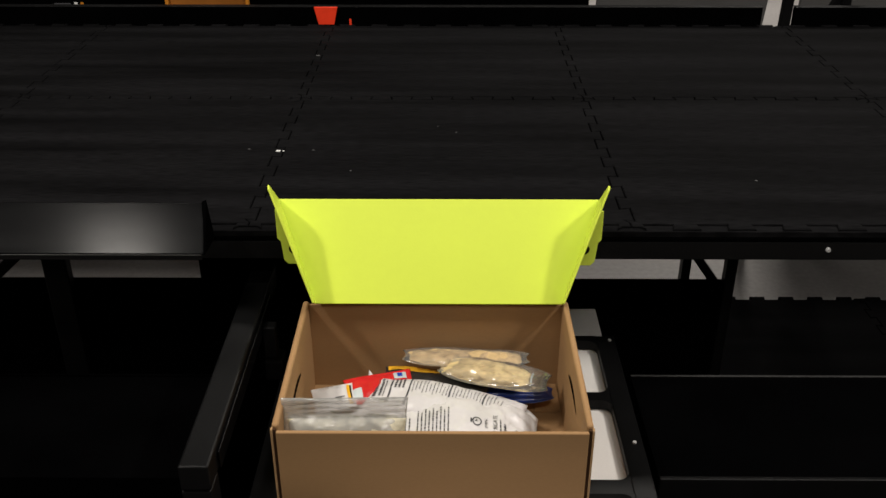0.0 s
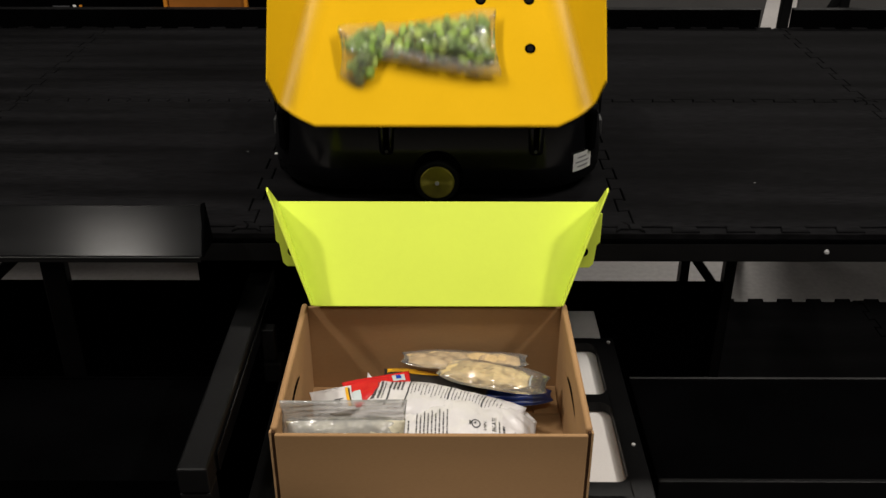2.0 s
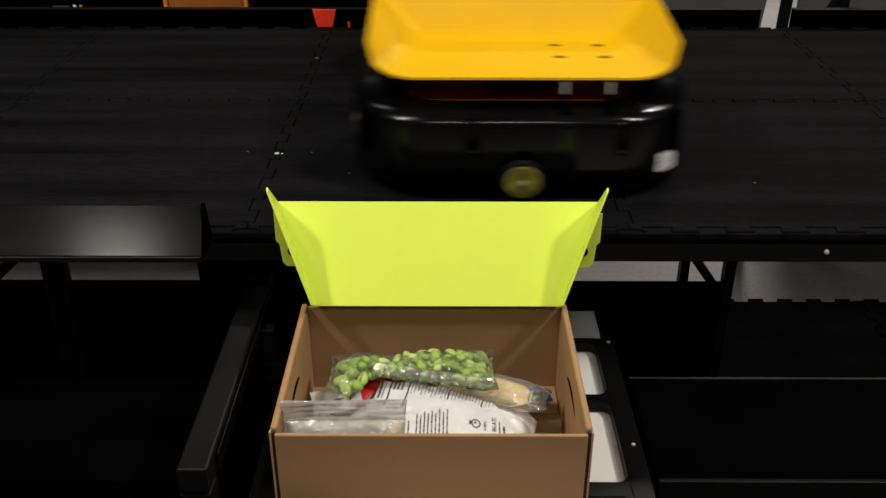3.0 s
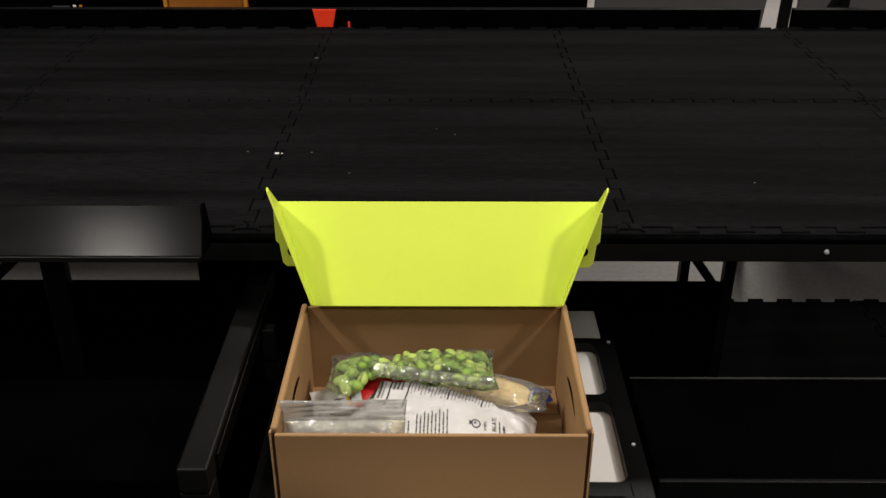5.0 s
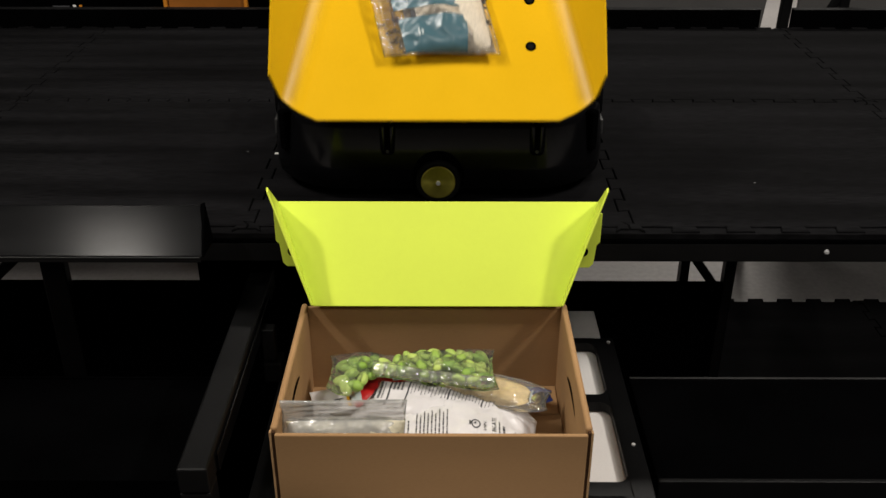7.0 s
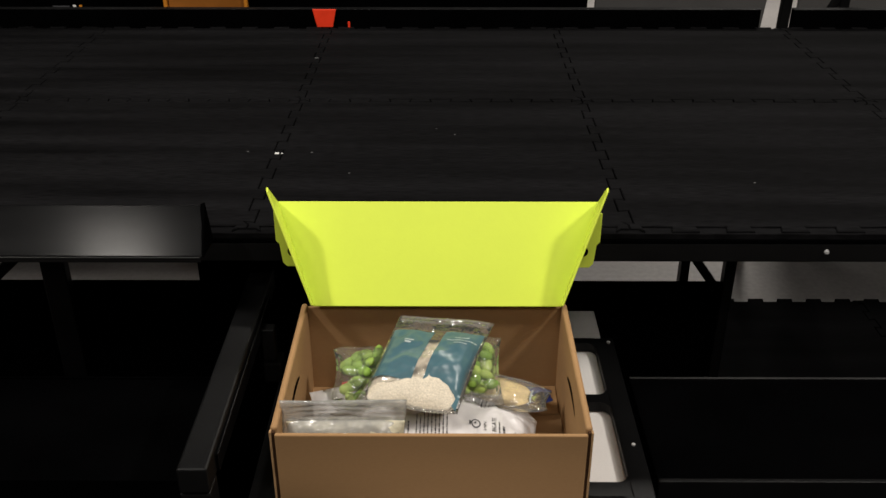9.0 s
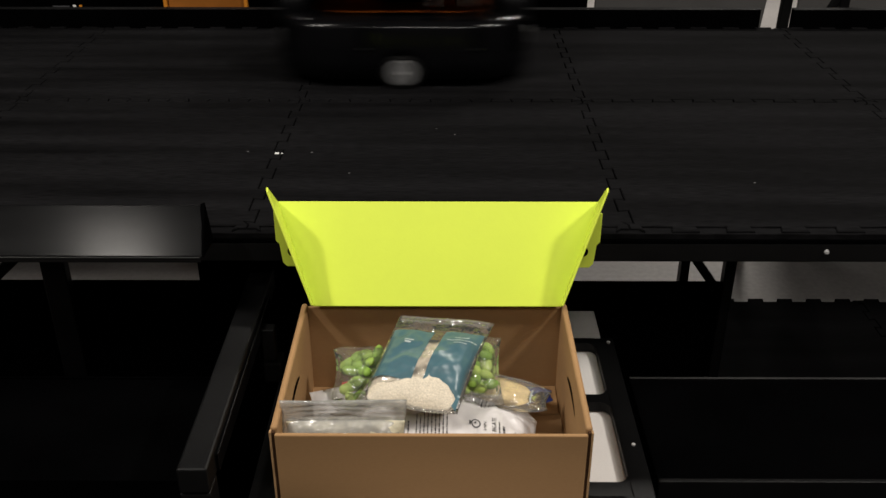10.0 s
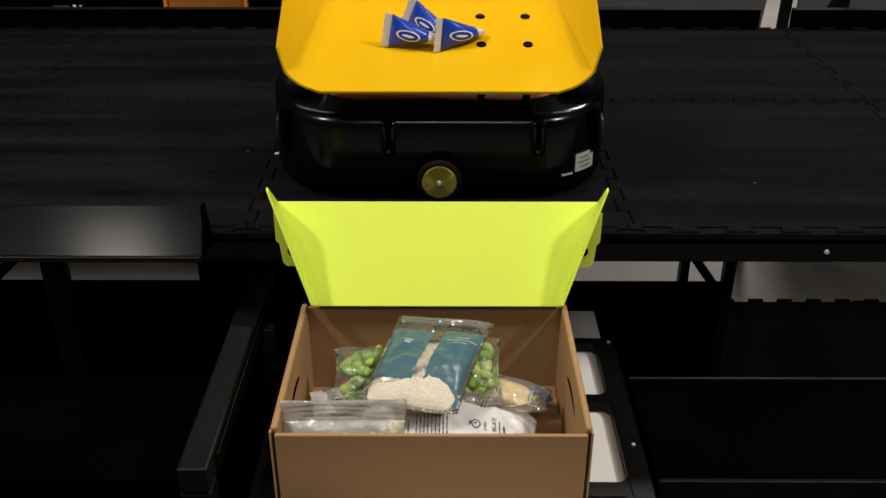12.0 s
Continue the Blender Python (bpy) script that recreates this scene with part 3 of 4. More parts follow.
part("print_bar", block(-1.228, -1.218, 3.0985, 3.0995, 0.69, 0.715), PAPER, sign)
part("print_bar", block(-1.208, -1.198, 3.0985, 3.0995, 0.69, 0.715), ORANGE_BAR, sign)
stand = thing("dark_stand", "black folding steel stand behind the sorting table", "stand", pose(0, 0, 0))
part("leg", tube((0.97, 2.75, 0.0), (0.99, 2.75, 1.1), 0.028, 0.028), STEEL_BLACK, stand)
part("leg", tube((1.0, 2.75, 0.55), (1.24, 2.75, 1.05), 0.02, 0.02), STEEL_BLACK, stand)
part("leg", tube((1.15, 2.75, 0.0), (1.15, 2.75, 1.1), 0.028, 0.028), STEEL_BLACK, stand)

# ---- packed food ----
CLEAR = film("clear_film", gloss=0.055, rough=0.045, haze=0.06, crease=0.5, crease_scale=42)
CLEAR_STIFF = film("clear_wrinkled_film", gloss=0.065, rough=0.08, haze=0.12, crease=0.45, crease_scale=30)
FOLDED = film("folded_clear_film", gloss=0.09, rough=0.1, haze=0.12, crease=0.6, crease_scale=40)
MILKY = film("milky_film", tint=(0.95, 0.95, 0.95), gloss=0.07, haze=0.33, crease=0.5, crease_scale=40)
RICE = material("pale_rice", (0.60, 0.53, 0.42), 0.6, vary=0.06, scale=60, fine=0.15, fine_scale=420, bump=0.6, bump_scale=330)
PASTA = material("pale_pasta", (0.50, 0.46, 0.34), 0.6, vary=0.15, scale=40, fine=0.15, fine_scale=150, bump=0.5, bump_scale=110)
CHEESE = material("shredded_cheese", (0.62, 0.47, 0.22), 0.6, vary=0.1, scale=50, fine=0.12, fine_scale=260, bump=0.6, bump_scale=240, stretch=(0.4, 1, 1))
POWDER = material("grated_hard_cheese", (0.52, 0.37, 0.18), 0.7, vary=0.1, scale=50, fine=0.15, fine_scale=500, bump=0.4, bump_scale=300)
POUCH = material("white_pouch_film", (0.6, 0.575, 0.575), 0.35, vary=0.06, scale=30, bump=0.9, bump_scale=24)
TEAL = material("teal_printed_film", (0.058, 0.125, 0.152), 0.3, vary=0.06, scale=30, bump=0.35, bump_scale=28)
PALE_PRINT = material("pale_print", (0.5, 0.56, 0.56), 0.5)
RED_FILM = material("red_printed_film", (0.55, 0.02, 0.02), 0.25, vary=0.1, scale=30, bump=0.4, bump_scale=30)
BLUE_FILM = material("blue_printed_film", (0.012, 0.048, 0.36), 0.22, vary=0.1, scale=50, bump=0.4, bump_scale=40)
NAVY = material("dark_blue_film", (0.012, 0.03, 0.16), 0.3, vary=0.2, scale=40)
AMBER_FILM = material("amber_printed_film", (0.7, 0.36, 0.02), 0.3, vary=0.15, scale=40)
DARK_FILM = material("dark_printed_film", (0.02, 0.018, 0.016), 0.35, vary=0.2, scale=40)

BEAN = bpy.data.materials.new("green_bean")
BEAN.use_nodes = True
_n, _l = BEAN.node_tree.nodes, BEAN.node_tree.links
_b = _n["Principled BSDF"]
_g = _n.new("ShaderNodeObjectInfo")
_r = _n.new("ShaderNodeValToRGB")
_r.color_ramp.elements[0].color = (0.20, 0.34, 0.05, 1)
_r.color_ramp.elements[1].color = (0.45, 0.56, 0.14, 1)
_l.new(_g.outputs["Random"], _r.inputs[0])
_l.new(_r.outputs[0], _b.inputs["Base Color"])
_b.inputs["Roughness"].default_value = 0.5
_b.inputs["Specular IOR Level"].default_value = 0.25
_b.inputs["Subsurface Weight"].default_value = 0.0


def along(points, u):
    """Straight-line value at u through a few (u, value) points."""
    for (a, p), (b, q) in zip(points, points[1:]):
        if u <= b:
            return p + (q - p) * max(0.0, (u - a) / (b - a))
    return points[-1][1]


def bulge(w, h, t, seal_x, seal_y, fill=None, wr=0.0, seed=0):
    """Half thickness of a filled pouch over its own plane, as a function of x and y."""
    def f(x, y):
        a = max(0.0, 1 - (abs(x) / (w / 2 - seal_x)) ** 3) if abs(x) < w / 2 - seal_x else 0.0
        b = max(0.0, 1 - (abs(y) / (h / 2 - seal_y)) ** 3) if abs(y) < h / 2 - seal_y else 0.0
        z = t / 2 * math.sqrt(a * b)
        if fill:
            z *= fill(2 * x / w, 2 * y / h)
        if wr:
            ridge = 1 - abs(noise.noise(Vector((x * 30 + y * 18 + seed, y * 30 - x * 12, seed + 4.0)))) * 2
            z += wr * (noise.noise(Vector((x * 38 + seed, y * 38, seed))) + 0.5 * noise.noise(Vector((x * 90, y * 90 + seed, 3.1))) + 0.6 * ridge * ridge) * (0.35 + 0.65 * math.sqrt(a * b))
        return z
    return f


def pouch(w, h, t, seal_x=0.004, seal_y=0.012, fill=None, wr=0.0015, seed=0, nx=34, ny=26, curl=0.0, serr=0.0, taper=0.0, low=None, high=None, drape=None):
    """A soft pouch in its own plane, with flat sealed ends, creases and a curl.

    low and high bend its lower and upper edge, drape raises or drops it. Returns the mesh and the place of its front."""
    f = bulge(w, h, t, seal_x, seal_y, fill, wr, seed)
    g = bulge(w, h, t, seal_x, seal_y, fill, wr * 0.5, seed + 7)

    def flat(x, y):
        u = 2 * x / w
        xx = x * (1 - 0.05 * (1 - (2 * y / h) ** 2))
        if low:
            k = y / h + 0.5
            return xx, along(low, u) * (1 - k) + along(high, u) * k
        return xx, y * (1 - taper * abs(u) ** 4)

    def bend(x, y):
        z = curl * ((2 * x / w) ** 2) * 0.5 + wr * 1.5 * noise.noise(Vector((x * 14 + seed, y * 14, 9.0 + seed)))
        return z + (drape(2 * x / w, 2 * y / h) if drape else 0.0)

    def front(x, y, lift=0.0):
        xx, yy = flat(x, y)
        return Vector((xx, yy, max(f(x, y), 0.0003) + bend(x, y) + lift))

    def back(x, y):
        xx, yy = flat(x, y)
        return Vector((xx, yy, -max(g(x, y), 0.0003) + bend(x, y)))
    bm = bmesh.new()
    tops, bots = [], []
    for j in range(ny + 1):
        for i in range(nx + 1):
            x, y = w * (i / nx - 0.5), h * (j / ny - 0.5)
            ragged = Vector((0, (serr if i % 2 else -serr) if serr and j in (0, ny) else 0.0, 0))
            tops.append(bm.verts.new(front(x, y) + ragged))
            bots.append(bm.verts.new(back(x, y) + ragged))
    k = nx + 1
    for j in range(ny):
        for i in range(nx):
            a = j * k + i
            bm.faces.new((tops[a], tops[a + 1], tops[a + k + 1], tops[a + k]))
            bm.faces.new((bots[a], bots[a + k], bots[a + k + 1], bots[a + 1]))
    for i in range(nx):
        a = ny * k + i
        bm.faces.new((bots[i], bots[i + 1], tops[i + 1], tops[i]))
        bm.faces.new((tops[a], tops[a + 1], bots[a + 1], bots[a]))
    for j in range(ny):
        a, b = j * k, j * k + nx
        bm.faces.new((tops[a], tops[a + k], bots[a + k], bots[a]))
        bm.faces.new((bots[b], bots[b + k], tops[b + k], tops[b]))
    return bm, front


def printed(name, surface, x0, x1, y0, y1, mat, parent, lift=0.0007, n=8, m=6, label="", skew=0.0):
    """A printed area that follows the front of a pouch; y0 may be a row of (x, y) points."""
    bm = bmesh.new()
    vs = []
    for j in range(m + 1):
        for i in range(n + 1):
            x = x0 + (x1 - x0) * i / n
            base = along(y0, x) if isinstance(y0, list) else y0
            vs.append(bm.verts.new(surface(x + skew * (j / m), base + (y1 - base) * j / m, lift)))
    for j in range(m):
        for i in range(n):
            a = j * (n + 1) + i
            bm.faces.new((vs[a], vs[a + 1], vs[a + n + 2], vs[a + n + 1]))
    return part(name, bm, mat, parent, label, smooth=True)


def lettering(body, size, surface, x, y, spin, mat, parent, lift=0.0009):
    """Words in the built-in font that follow the front of a pouch."""
    cu = bpy.data.curves.new("lettering", "FONT")
    cu.body, cu.size, cu.resolution_u = body, size, 2
    tmp = bpy.data.objects.new("lettering", cu)
    scene.collection.objects.link(tmp)
    me = bpy.data.meshes.new_from_object(tmp.evaluated_get(bpy.context.evaluated_depsgraph_get()))
    bpy.data.objects.remove(tmp)
    c, sn = math.cos(radians(spin)), math.sin(radians(spin))
    for v in me.vertices:
        v.co = surface(x + c * v.co.x - sn * v.co.y, y + sn * v.co.x + c * v.co.y, lift)
    me.materials.append(mat)
    ob = new("lettering", me)
    ob.parent = parent
    return ob


def lay(x, y, z, tilt=0, spin=0, lean=0):
    """Pose of something flat: turned in its own plane, leaned sideways, its far edge raised by tilt."""
    return pose(x, y, z, tilt) @ pose(0, 0, 0, 0, lean, 0) @ pose(0, 0, 0, 0, 0, spin)


# white pasta pouch with printed columns
pasta = thing("pasta_pouch", "white printed pasta pouch lying in the carton", "food packet", lay(0.006, 1.028, 0.611, 6, -1))
bm, sf = pouch(0.25, 0.2, 0.05, 0.006, 0.014, wr=0.0048, seed=3, nx=54, ny=44, curl=-0.034, taper=0.4)
part("pouch", bm, POUCH, pasta, smooth=True)


def word_column(surface, x, y0, y1, wide, parent, seed):
    """One line of unreadable print set on end: a broken row of small bars."""
    rng = random.Random(seed)
    bm = bmesh.new()
    y = y0
    while y < y1:
        n = rng.uniform(0.0015, 0.0065)
        e = min(y + n, y1)
        cut = rng.uniform(0, 0.25) * wide
        vs = [bm.verts.new(surface(xx, yy, 0.0009)) for xx, yy in ((x + cut, y), (x + wide, y), (x + wide, e), (x + cut, e))]
        bm.faces.new(vs)
        y = e + 0.0013
    part("print_bar", bm, INK, parent)


for i in range(6):
    word_column(sf, -0.092 + 0.0058 * i, -0.05, 0.040 - 0.008 * (i % 3), 0.0021, pasta, i)
for i in range(9):
    word_column(sf, -0.051 + 0.0056 * i, -0.05, 0.040 - 0.007 * (i % 2), 0.0021, pasta, 20 + i)
# stopwatch mark: ring, crown and one pointer
ring = bmesh.new()
for i in range(24):
    a0, a1 = 2 * math.pi * i / 24, 2 * math.pi * (i + 1) / 24
    ring.faces.new([ring.verts.new(sf(0.037 + rr * math.cos(a), 0.014 + rr * math.sin(a), 0.0009)) for a, rr in ((a0, 0.0052), (a1, 0.0052), (a1, 0.0070), (a0, 0.0070))])
for x0, x1, y0, y1 in ((0.0272, 0.0295, 0.0105, 0.0175), (0.0292, 0.0305, 0.0132, 0.0148), (0.0335, 0.0375, 0.0133, 0.0147), (0.0358, 0.0372, 0.0140, 0.0172)):
    ring.faces.new([ring.verts.new(sf(x, y, 0.0009)) for x, y in ((x0, y0), (x1, y0), (x1, y1), (x0, y1))])
part("timer_mark", ring, INK, pasta)
lettering("8 MIN.", 0.0062, sf, 0.0525, 0.004, 90, INK, pasta)
lettering("NE RIGATE", 0.0092, sf, 0.067, -0.012, 90, INK, pasta)
word_column(sf, 0.0705, -0.03, 0.026, 0.002, pasta, 51)
word_column(sf, 0.0765, -0.03, 0.018, 0.0036, pasta, 52)
for i in range(6):
    printed("code_bar", sf, 0.094 + 0.0032 * i, 0.0955 + 0.0032 * i, -0.02, 0.012, INK, pasta, n=1, m=6)

# second white pouch behind it, with a printed table
table_pouch = thing("nutrition_pouch", "white food pouch printed with a dense grey table", "food packet", lay(-0.014, 1.082, 0.622, 9, -13))
bm, sf = pouch(0.248, 0.112, 0.034, 0.006, 0.006, wr=0.0032, seed=11, nx=48, ny=26, curl=-0.022,
               low=[(-1, -0.030), (0.6, -0.030), (1, -0.045)], high=[(-1, 0.068), (-0.9, 0.055), (-0.5, 0.052), (0, 0.056), (1, 0.05)])
part("pouch", bm, POUCH, table_pouch, smooth=True)
word_column(sf, -0.106, -0.01, 0.047, 0.0062, table_pouch, 99)
word_column(sf, -0.096, -0.01, 0.040, 0.0042, table_pouch, 98)
word_column(sf, -0.089, -0.01, 0.036, 0.0018, table_pouch, 97)
printed("rule", sf, -0.080, -0.0772, -0.03, 0.045, INK, table_pouch, n=1, m=10)
for i in range(3):
    word_column(sf, -0.074 + 0.0062 * i, 0.012, 0.046, 0.0038, table_pouch, 90 + i)
for x in (-0.050, 0.012, 0.064):
    printed("rule", sf, x, x + 0.0024, -0.034, 0.047, INK, table_pouch, n=1, m=10)
for i in range(27):
    x0 = -0.044 + 0.0052 * i
    if x0 < 0.1:
        word_column(sf, x0, 0.0 + 0.004 * (i % 3), 0.047 - 0.006 * ((i * 7) % 4), 0.0013, table_pouch, 60 + i)

# clear bag of pale pasta standing against the front of the carton
cb = thing("clear_pasta_bag", "clear crinkled bag of pale pasta with a ribbed seal", "food packet", lay(-0.133, 0.957, 0.665, 70, 0, 2))
bm, sf = pouch(0.165, 0.125, 0.028, 0.004, 0.026, wr=0.003, seed=21, nx=44, ny=30)
part("bag_film", bm, MILKY, cb, smooth=True)
bm, _ = pouch(0.154, 0.096, 0.022, 0.003, 0.003, wr=0.001, seed=25)
p = part("filling", bm, PASTA, cb, "pale short pasta", smooth=True)
p.location = (0.003, -0.013, 0)
for k in range(4):
    rib = bmesh.new()
    for i in range(40):
        x0, x1 = -0.08 + 0.16 * i / 40, -0.08 + 0.16 * (i + 1) / 40
        y = 0.037 + 0.0062 * k
        q4 = [rib.verts.new((x, yy, zz + 0.0016 * noise.noise(Vector((x * 60, k * 5.0, 1))))) for x, yy, zz in ((x0, y, 0.0012), (x1, y, 0.0012), (x1, y + 0.0036, 0.0019), (x0, y + 0.0036, 0.0019))]
        rib.faces.new(q4)
    part("seal_rib", rib, CLEAR_STIFF, cb, smooth=True)

# red packet with a white printed end
redp = thing("red_packet", "red and white printed food packet half under the pouch", "food packet", lay(-0.100, 1.137, 0.623, 8, 15))
bm, sf = pouch(0.104, 0.056, 0.016, 0.004, 0.006, wr=0.002, seed=31)
part("packet", bm, RED_FILM, redp, smooth=True)
printed("pale_patch", sf, 0.024, 0.044, 0.004, 0.021, PALE_PRINT, redp)
printed("blue_patch", sf, 0.030, 0.038, 0.008, 0.017, BLUE_FILM, redp, lift=0.0012)
printed("pale_patch", sf, -0.049, -0.03, -0.02, -0.002, PALE_PRINT, redp)
card = thing("white_card_packet", "white card packet with gold edge and a black letter", "food packet", lay(-0.166, 1.108, 0.624, 12, 14))
bm, sf = pouch(0.062, 0.046, 0.008, 0.003, 0.003, wr=0.001, seed=35)
part("packet", bm, POUCH, card, smooth=True)
printed("gold_edge", sf, 0.0215, 0.026, -0.018, 0.020, AMBER_FILM, card)
printed("dark_edge", sf, 0.0262, 0.0285, -0.018, 0.018, DARK_FILM, card)
lettering("A", 0.019, sf, 0.012, -0.014, 68, INK, card)

# yellow and dark packet, blue packet, cheese bags
amb = thing("amber_packet", "amber and dark printed packet under the cheese", "food packet", lay(-0.018, 1.158, 0.618, 3, -13))
bm, sf = pouch(0.168, 0.058, 0.014, 0.004, 0.006, wr=0.0025, seed=41, taper=0.35)
part("packet", bm, DARK_FILM, amb, smooth=True)
printed("amber_edge", sf, -0.08, 0.03, [(-0.08, 0.012), (-0.02, 0.006), (0.03, 0.02)], 0.0275, AMBER_FILM, amb, n=16)
blu = thing("blue_packet", "dark blue printed packet on the carton floor", "food packet", lay(0.101, 1.158, 0.594, 8, 2))
bm, sf = pouch(0.122, 0.04, 0.02, 0.004, 0.006, wr=0.003, seed=45, taper=0.5)
part("packet", bm, NAVY, blu, smooth=True)
printed("blue_band", sf, -0.04, 0.03, -0.017, 0.002, BLUE_FILM, blu, n=12)
flat = thing("flat_cheese_bag", "flat clear bag of pale grated cheese", "food packet", lay(0.028, 1.188, 0.640, -4, -3))
bm, sf = pouch(0.195, 0.056, 0.014, 0.010, 0.006, wr=0.0022, seed=51, curl=0.006, taper=0.55, nx=44)
part("bag_film", bm, CLEAR_STIFF, flat, smooth=True)
bm, sf = pouch(0.180, 0.048, 0.011, 0.004, 0.004, wr=0.002, seed=53, curl=0.004, taper=0.7)
part("filling", bm, POWDER, flat, "pale grated cheese", smooth=True)


def shreds(w, h, t, count, seed):
    """Loose grated strands heaped in a bag."""
    rng = random.Random(seed)
    bm = bmesh.new()
    for _ in range(count):
        u, v = rng.uniform(-1, 1), rng.uniform(-1, 1)
        z = t * (1 - u * u) * (1 - v * v) * rng.uniform(0.3, 1)
        n = rng.uniform(0.003, 0.007)
        block(-n, n, -0.0008, 0.0008, -0.0007, 0.0007, bm=bm, m=pose(u * w / 2, v * h / 2, z, rng.uniform(-12, 12), rng.uniform(-12, 12), rng.uniform(-50, 50)))
    return bm


cheese = thing("cheese_bag", "clear bag of shredded pale yellow cheese", "food packet", lay(0.070, 1.150, 0.639, 3, -15))
bm, sf = pouch(0.168, 0.064, 0.022, 0.010, 0.006, wr=0.0025, seed=61, taper=0.45, nx=44)
part("bag_film", bm, CLEAR_STIFF, cheese, smooth=True)
bm, sf = pouch(0.138, 0.054, 0.016, 0.004, 0.004, wr=0.0015, seed=63, taper=0.7)
p = part("filling", bm, CHEESE, cheese, "shredded cheese", smooth=True)
p.location = (-0.012, 0, 0)
p = part("shreds", shreds(0.112, 0.042, 0.0085, 210, 5), CHEESE, cheese)
p.location = (-0.016, 0, 0.0012)
printed("zip_strip", sf, 0.058, 0.0605, -0.018, 0.018, PALE_PRINT, cheese, lift=0.0)


# bag of green beans
def bean_mesh():
    b = bmesh.new()
    bmesh.ops.create_icosphere(b, subdivisions=2, radius=1)
    for v in b.verts:
        v.co = Vector((v.co.x * 0.0126, v.co.y * 0.0086 * (1 - 0.12 * v.co.x) - 0.0014 * (1 - v.co.x ** 2), v.co.z * 0.007))
    return b


beans = thing("bean_bag", "clear plastic bag of shelled green beans", "food packet")
BEAN_W, BEAN_H = 0.25, 0.116
BEAN_LOW = [(-1, -0.036), (-0.85, -0.054), (-0.72, -0.060), (-0.6, -0.034), (-0.5, -0.015), (-0.3, -0.022), (0, -0.034), (0.4, -0.046), (0.8, -0.057), (1, -0.055)]
BEAN_HIGH = [(-1, 0.038), (-0.9, 0.043), (-0.5, 0.043), (-0.2, 0.039), (0.2, 0.046), (0.8, 0.058), (1, 0.054)]


def bean_fill(u, v):
    """How full the bag is: two lobes, with slack film along the lower edge."""
    lobe = min(1.0, 0.22 + 2.6 * max(0.0, abs(u + 0.28) - 0.10))
    slack = 1.0
    if u > -0.5:
        slack = min(1.0, max(0.05, (v + 0.80 - 0.42 * (1 - u) / 1.5) * 4))
    return lobe * slack


def bean_drape(u, v):
    return -0.012 * max(0.0, -u - 0.4) * max(0.0, -v) + 0.002 * math.sin(5 * u + 1)


bm, sf = pouch(BEAN_W, BEAN_H, 0.039, 0.005, 0.006, fill=bean_fill, wr=0.0034, seed=71, nx=64, ny=36, low=BEAN_LOW, high=BEAN_HIGH, drape=bean_drape)
part("bag_film", bm, CLEAR, beans, smooth=True)
fold = bmesh.new()
rows_ = []
for i in range(41):
    u = -0.46 + 1.40 * i / 40
    yy = along(BEAN_LOW, u)
    w_ = 0.021 - 0.008 * (u + 0.46) / 1.4
    rows_.append([fold.verts.new((u * BEAN_W / 2, yy + w_ * k / 4 + 0.001 * noise.noise(Vector((u * 9, k, 2.0))), 0.004 + 0.013 * math.sin(math.pi * k / 5) + 0.0025 * noise.noise(Vector((u * 14, k * 0.7, 5.0))))) for k in range(5)])
for a, b in zip(rows_, rows_[1:]):
    for k in range(4):
        fold.faces.new((a[k], b[k], b[k + 1], a[k + 1]))
part("film_fold", fold, FOLDED, beans, "slack fold of clear film", smooth=True)
bz = bulge(BEAN_W, BEAN_H, 0.039, 0.010, 0.012, bean_fill)
bean_data = None
rng = random.Random(8)
placed, tries = [], 0
while len(placed) < 130 and tries < 16000:
    tries += 1
    x, y = rng.uniform(-0.111, 0.111), rng.uniform(-0.046, 0.046)
    hh = bz(x, y) - 0.0045
    if hh < 0.0008 and not (hh > -0.0035 and rng.random() < 0.03):
        continue
    z = rng.uniform(-max(hh, 0), max(hh, 0))
    k = y / BEAN_H + 0.5
    u = 2 * x / BEAN_W
    px, py = x * 0.96, along(BEAN_LOW, u) * (1 - k) + along(BEAN_HIGH, u) * k
    z += bean_drape(u, 2 * y / BEAN_H)
    if all((px - a) ** 2 + (py - b) ** 2 + 2.0 * (z - c) ** 2 > 0.0148 ** 2 for a, b, c in placed):
        placed.append((px, py, z))
        if bean_data is None:
            one = part("bean", bean_mesh(), BEAN, beans, smooth=True)
            bean_data = one.data
        else:
            one = new("bean", bean_data)
            one.parent = beans
        one.matrix_basis = pose(px, py, z, rng.uniform(-35, 35), rng.uniform(-35, 35), rng.uniform(0, 180))

# teal bag of rice
rice = thing("rice_bag", "clear bag of pale rice with teal printed panels", "food packet")
W, H = 0.142, 0.176


def rice_fill(u, v):
    return 1.15 - 0.75 * max(0, v + 0.25)


bm, sf = pouch(W, H, 0.036, 0.004, 0.028, fill=rice_fill, wr=0.0030, seed=81, nx=52, ny=56, serr=0.0010)
part("bag_film", bm, CLEAR, rice, smooth=True)
bm, _ = pouch(W - 0.010, 0.126, 0.031, 0.003, 0.003, fill=rice_fill, wr=0.0015, seed=83)
p = part("filling", bm, RICE, rice, "pale rice", smooth=True)
p.location = (0, -0.020, -0.0035)
lp = printed("teal_panel", sf, -0.068, -0.007, [(-0.068, -0.040), (-0.035, -0.047), (-0.007, -0.050)], 0.054, TEAL, rice, n=20, m=30)
rp = printed("teal_panel", sf, 0.009, 0.067, [(0.009, -0.064), (0.035, -0.058), (0.052, -0.068), (0.067, -0.084)], 0.058, TEAL, rice, n=20, m=34)
printed("rice_window", sf, -0.0075, 0.0095, -0.056, 0.026, RICE, rice, lift=-0.0002, n=6, m=24, label="rice showing between the panels")
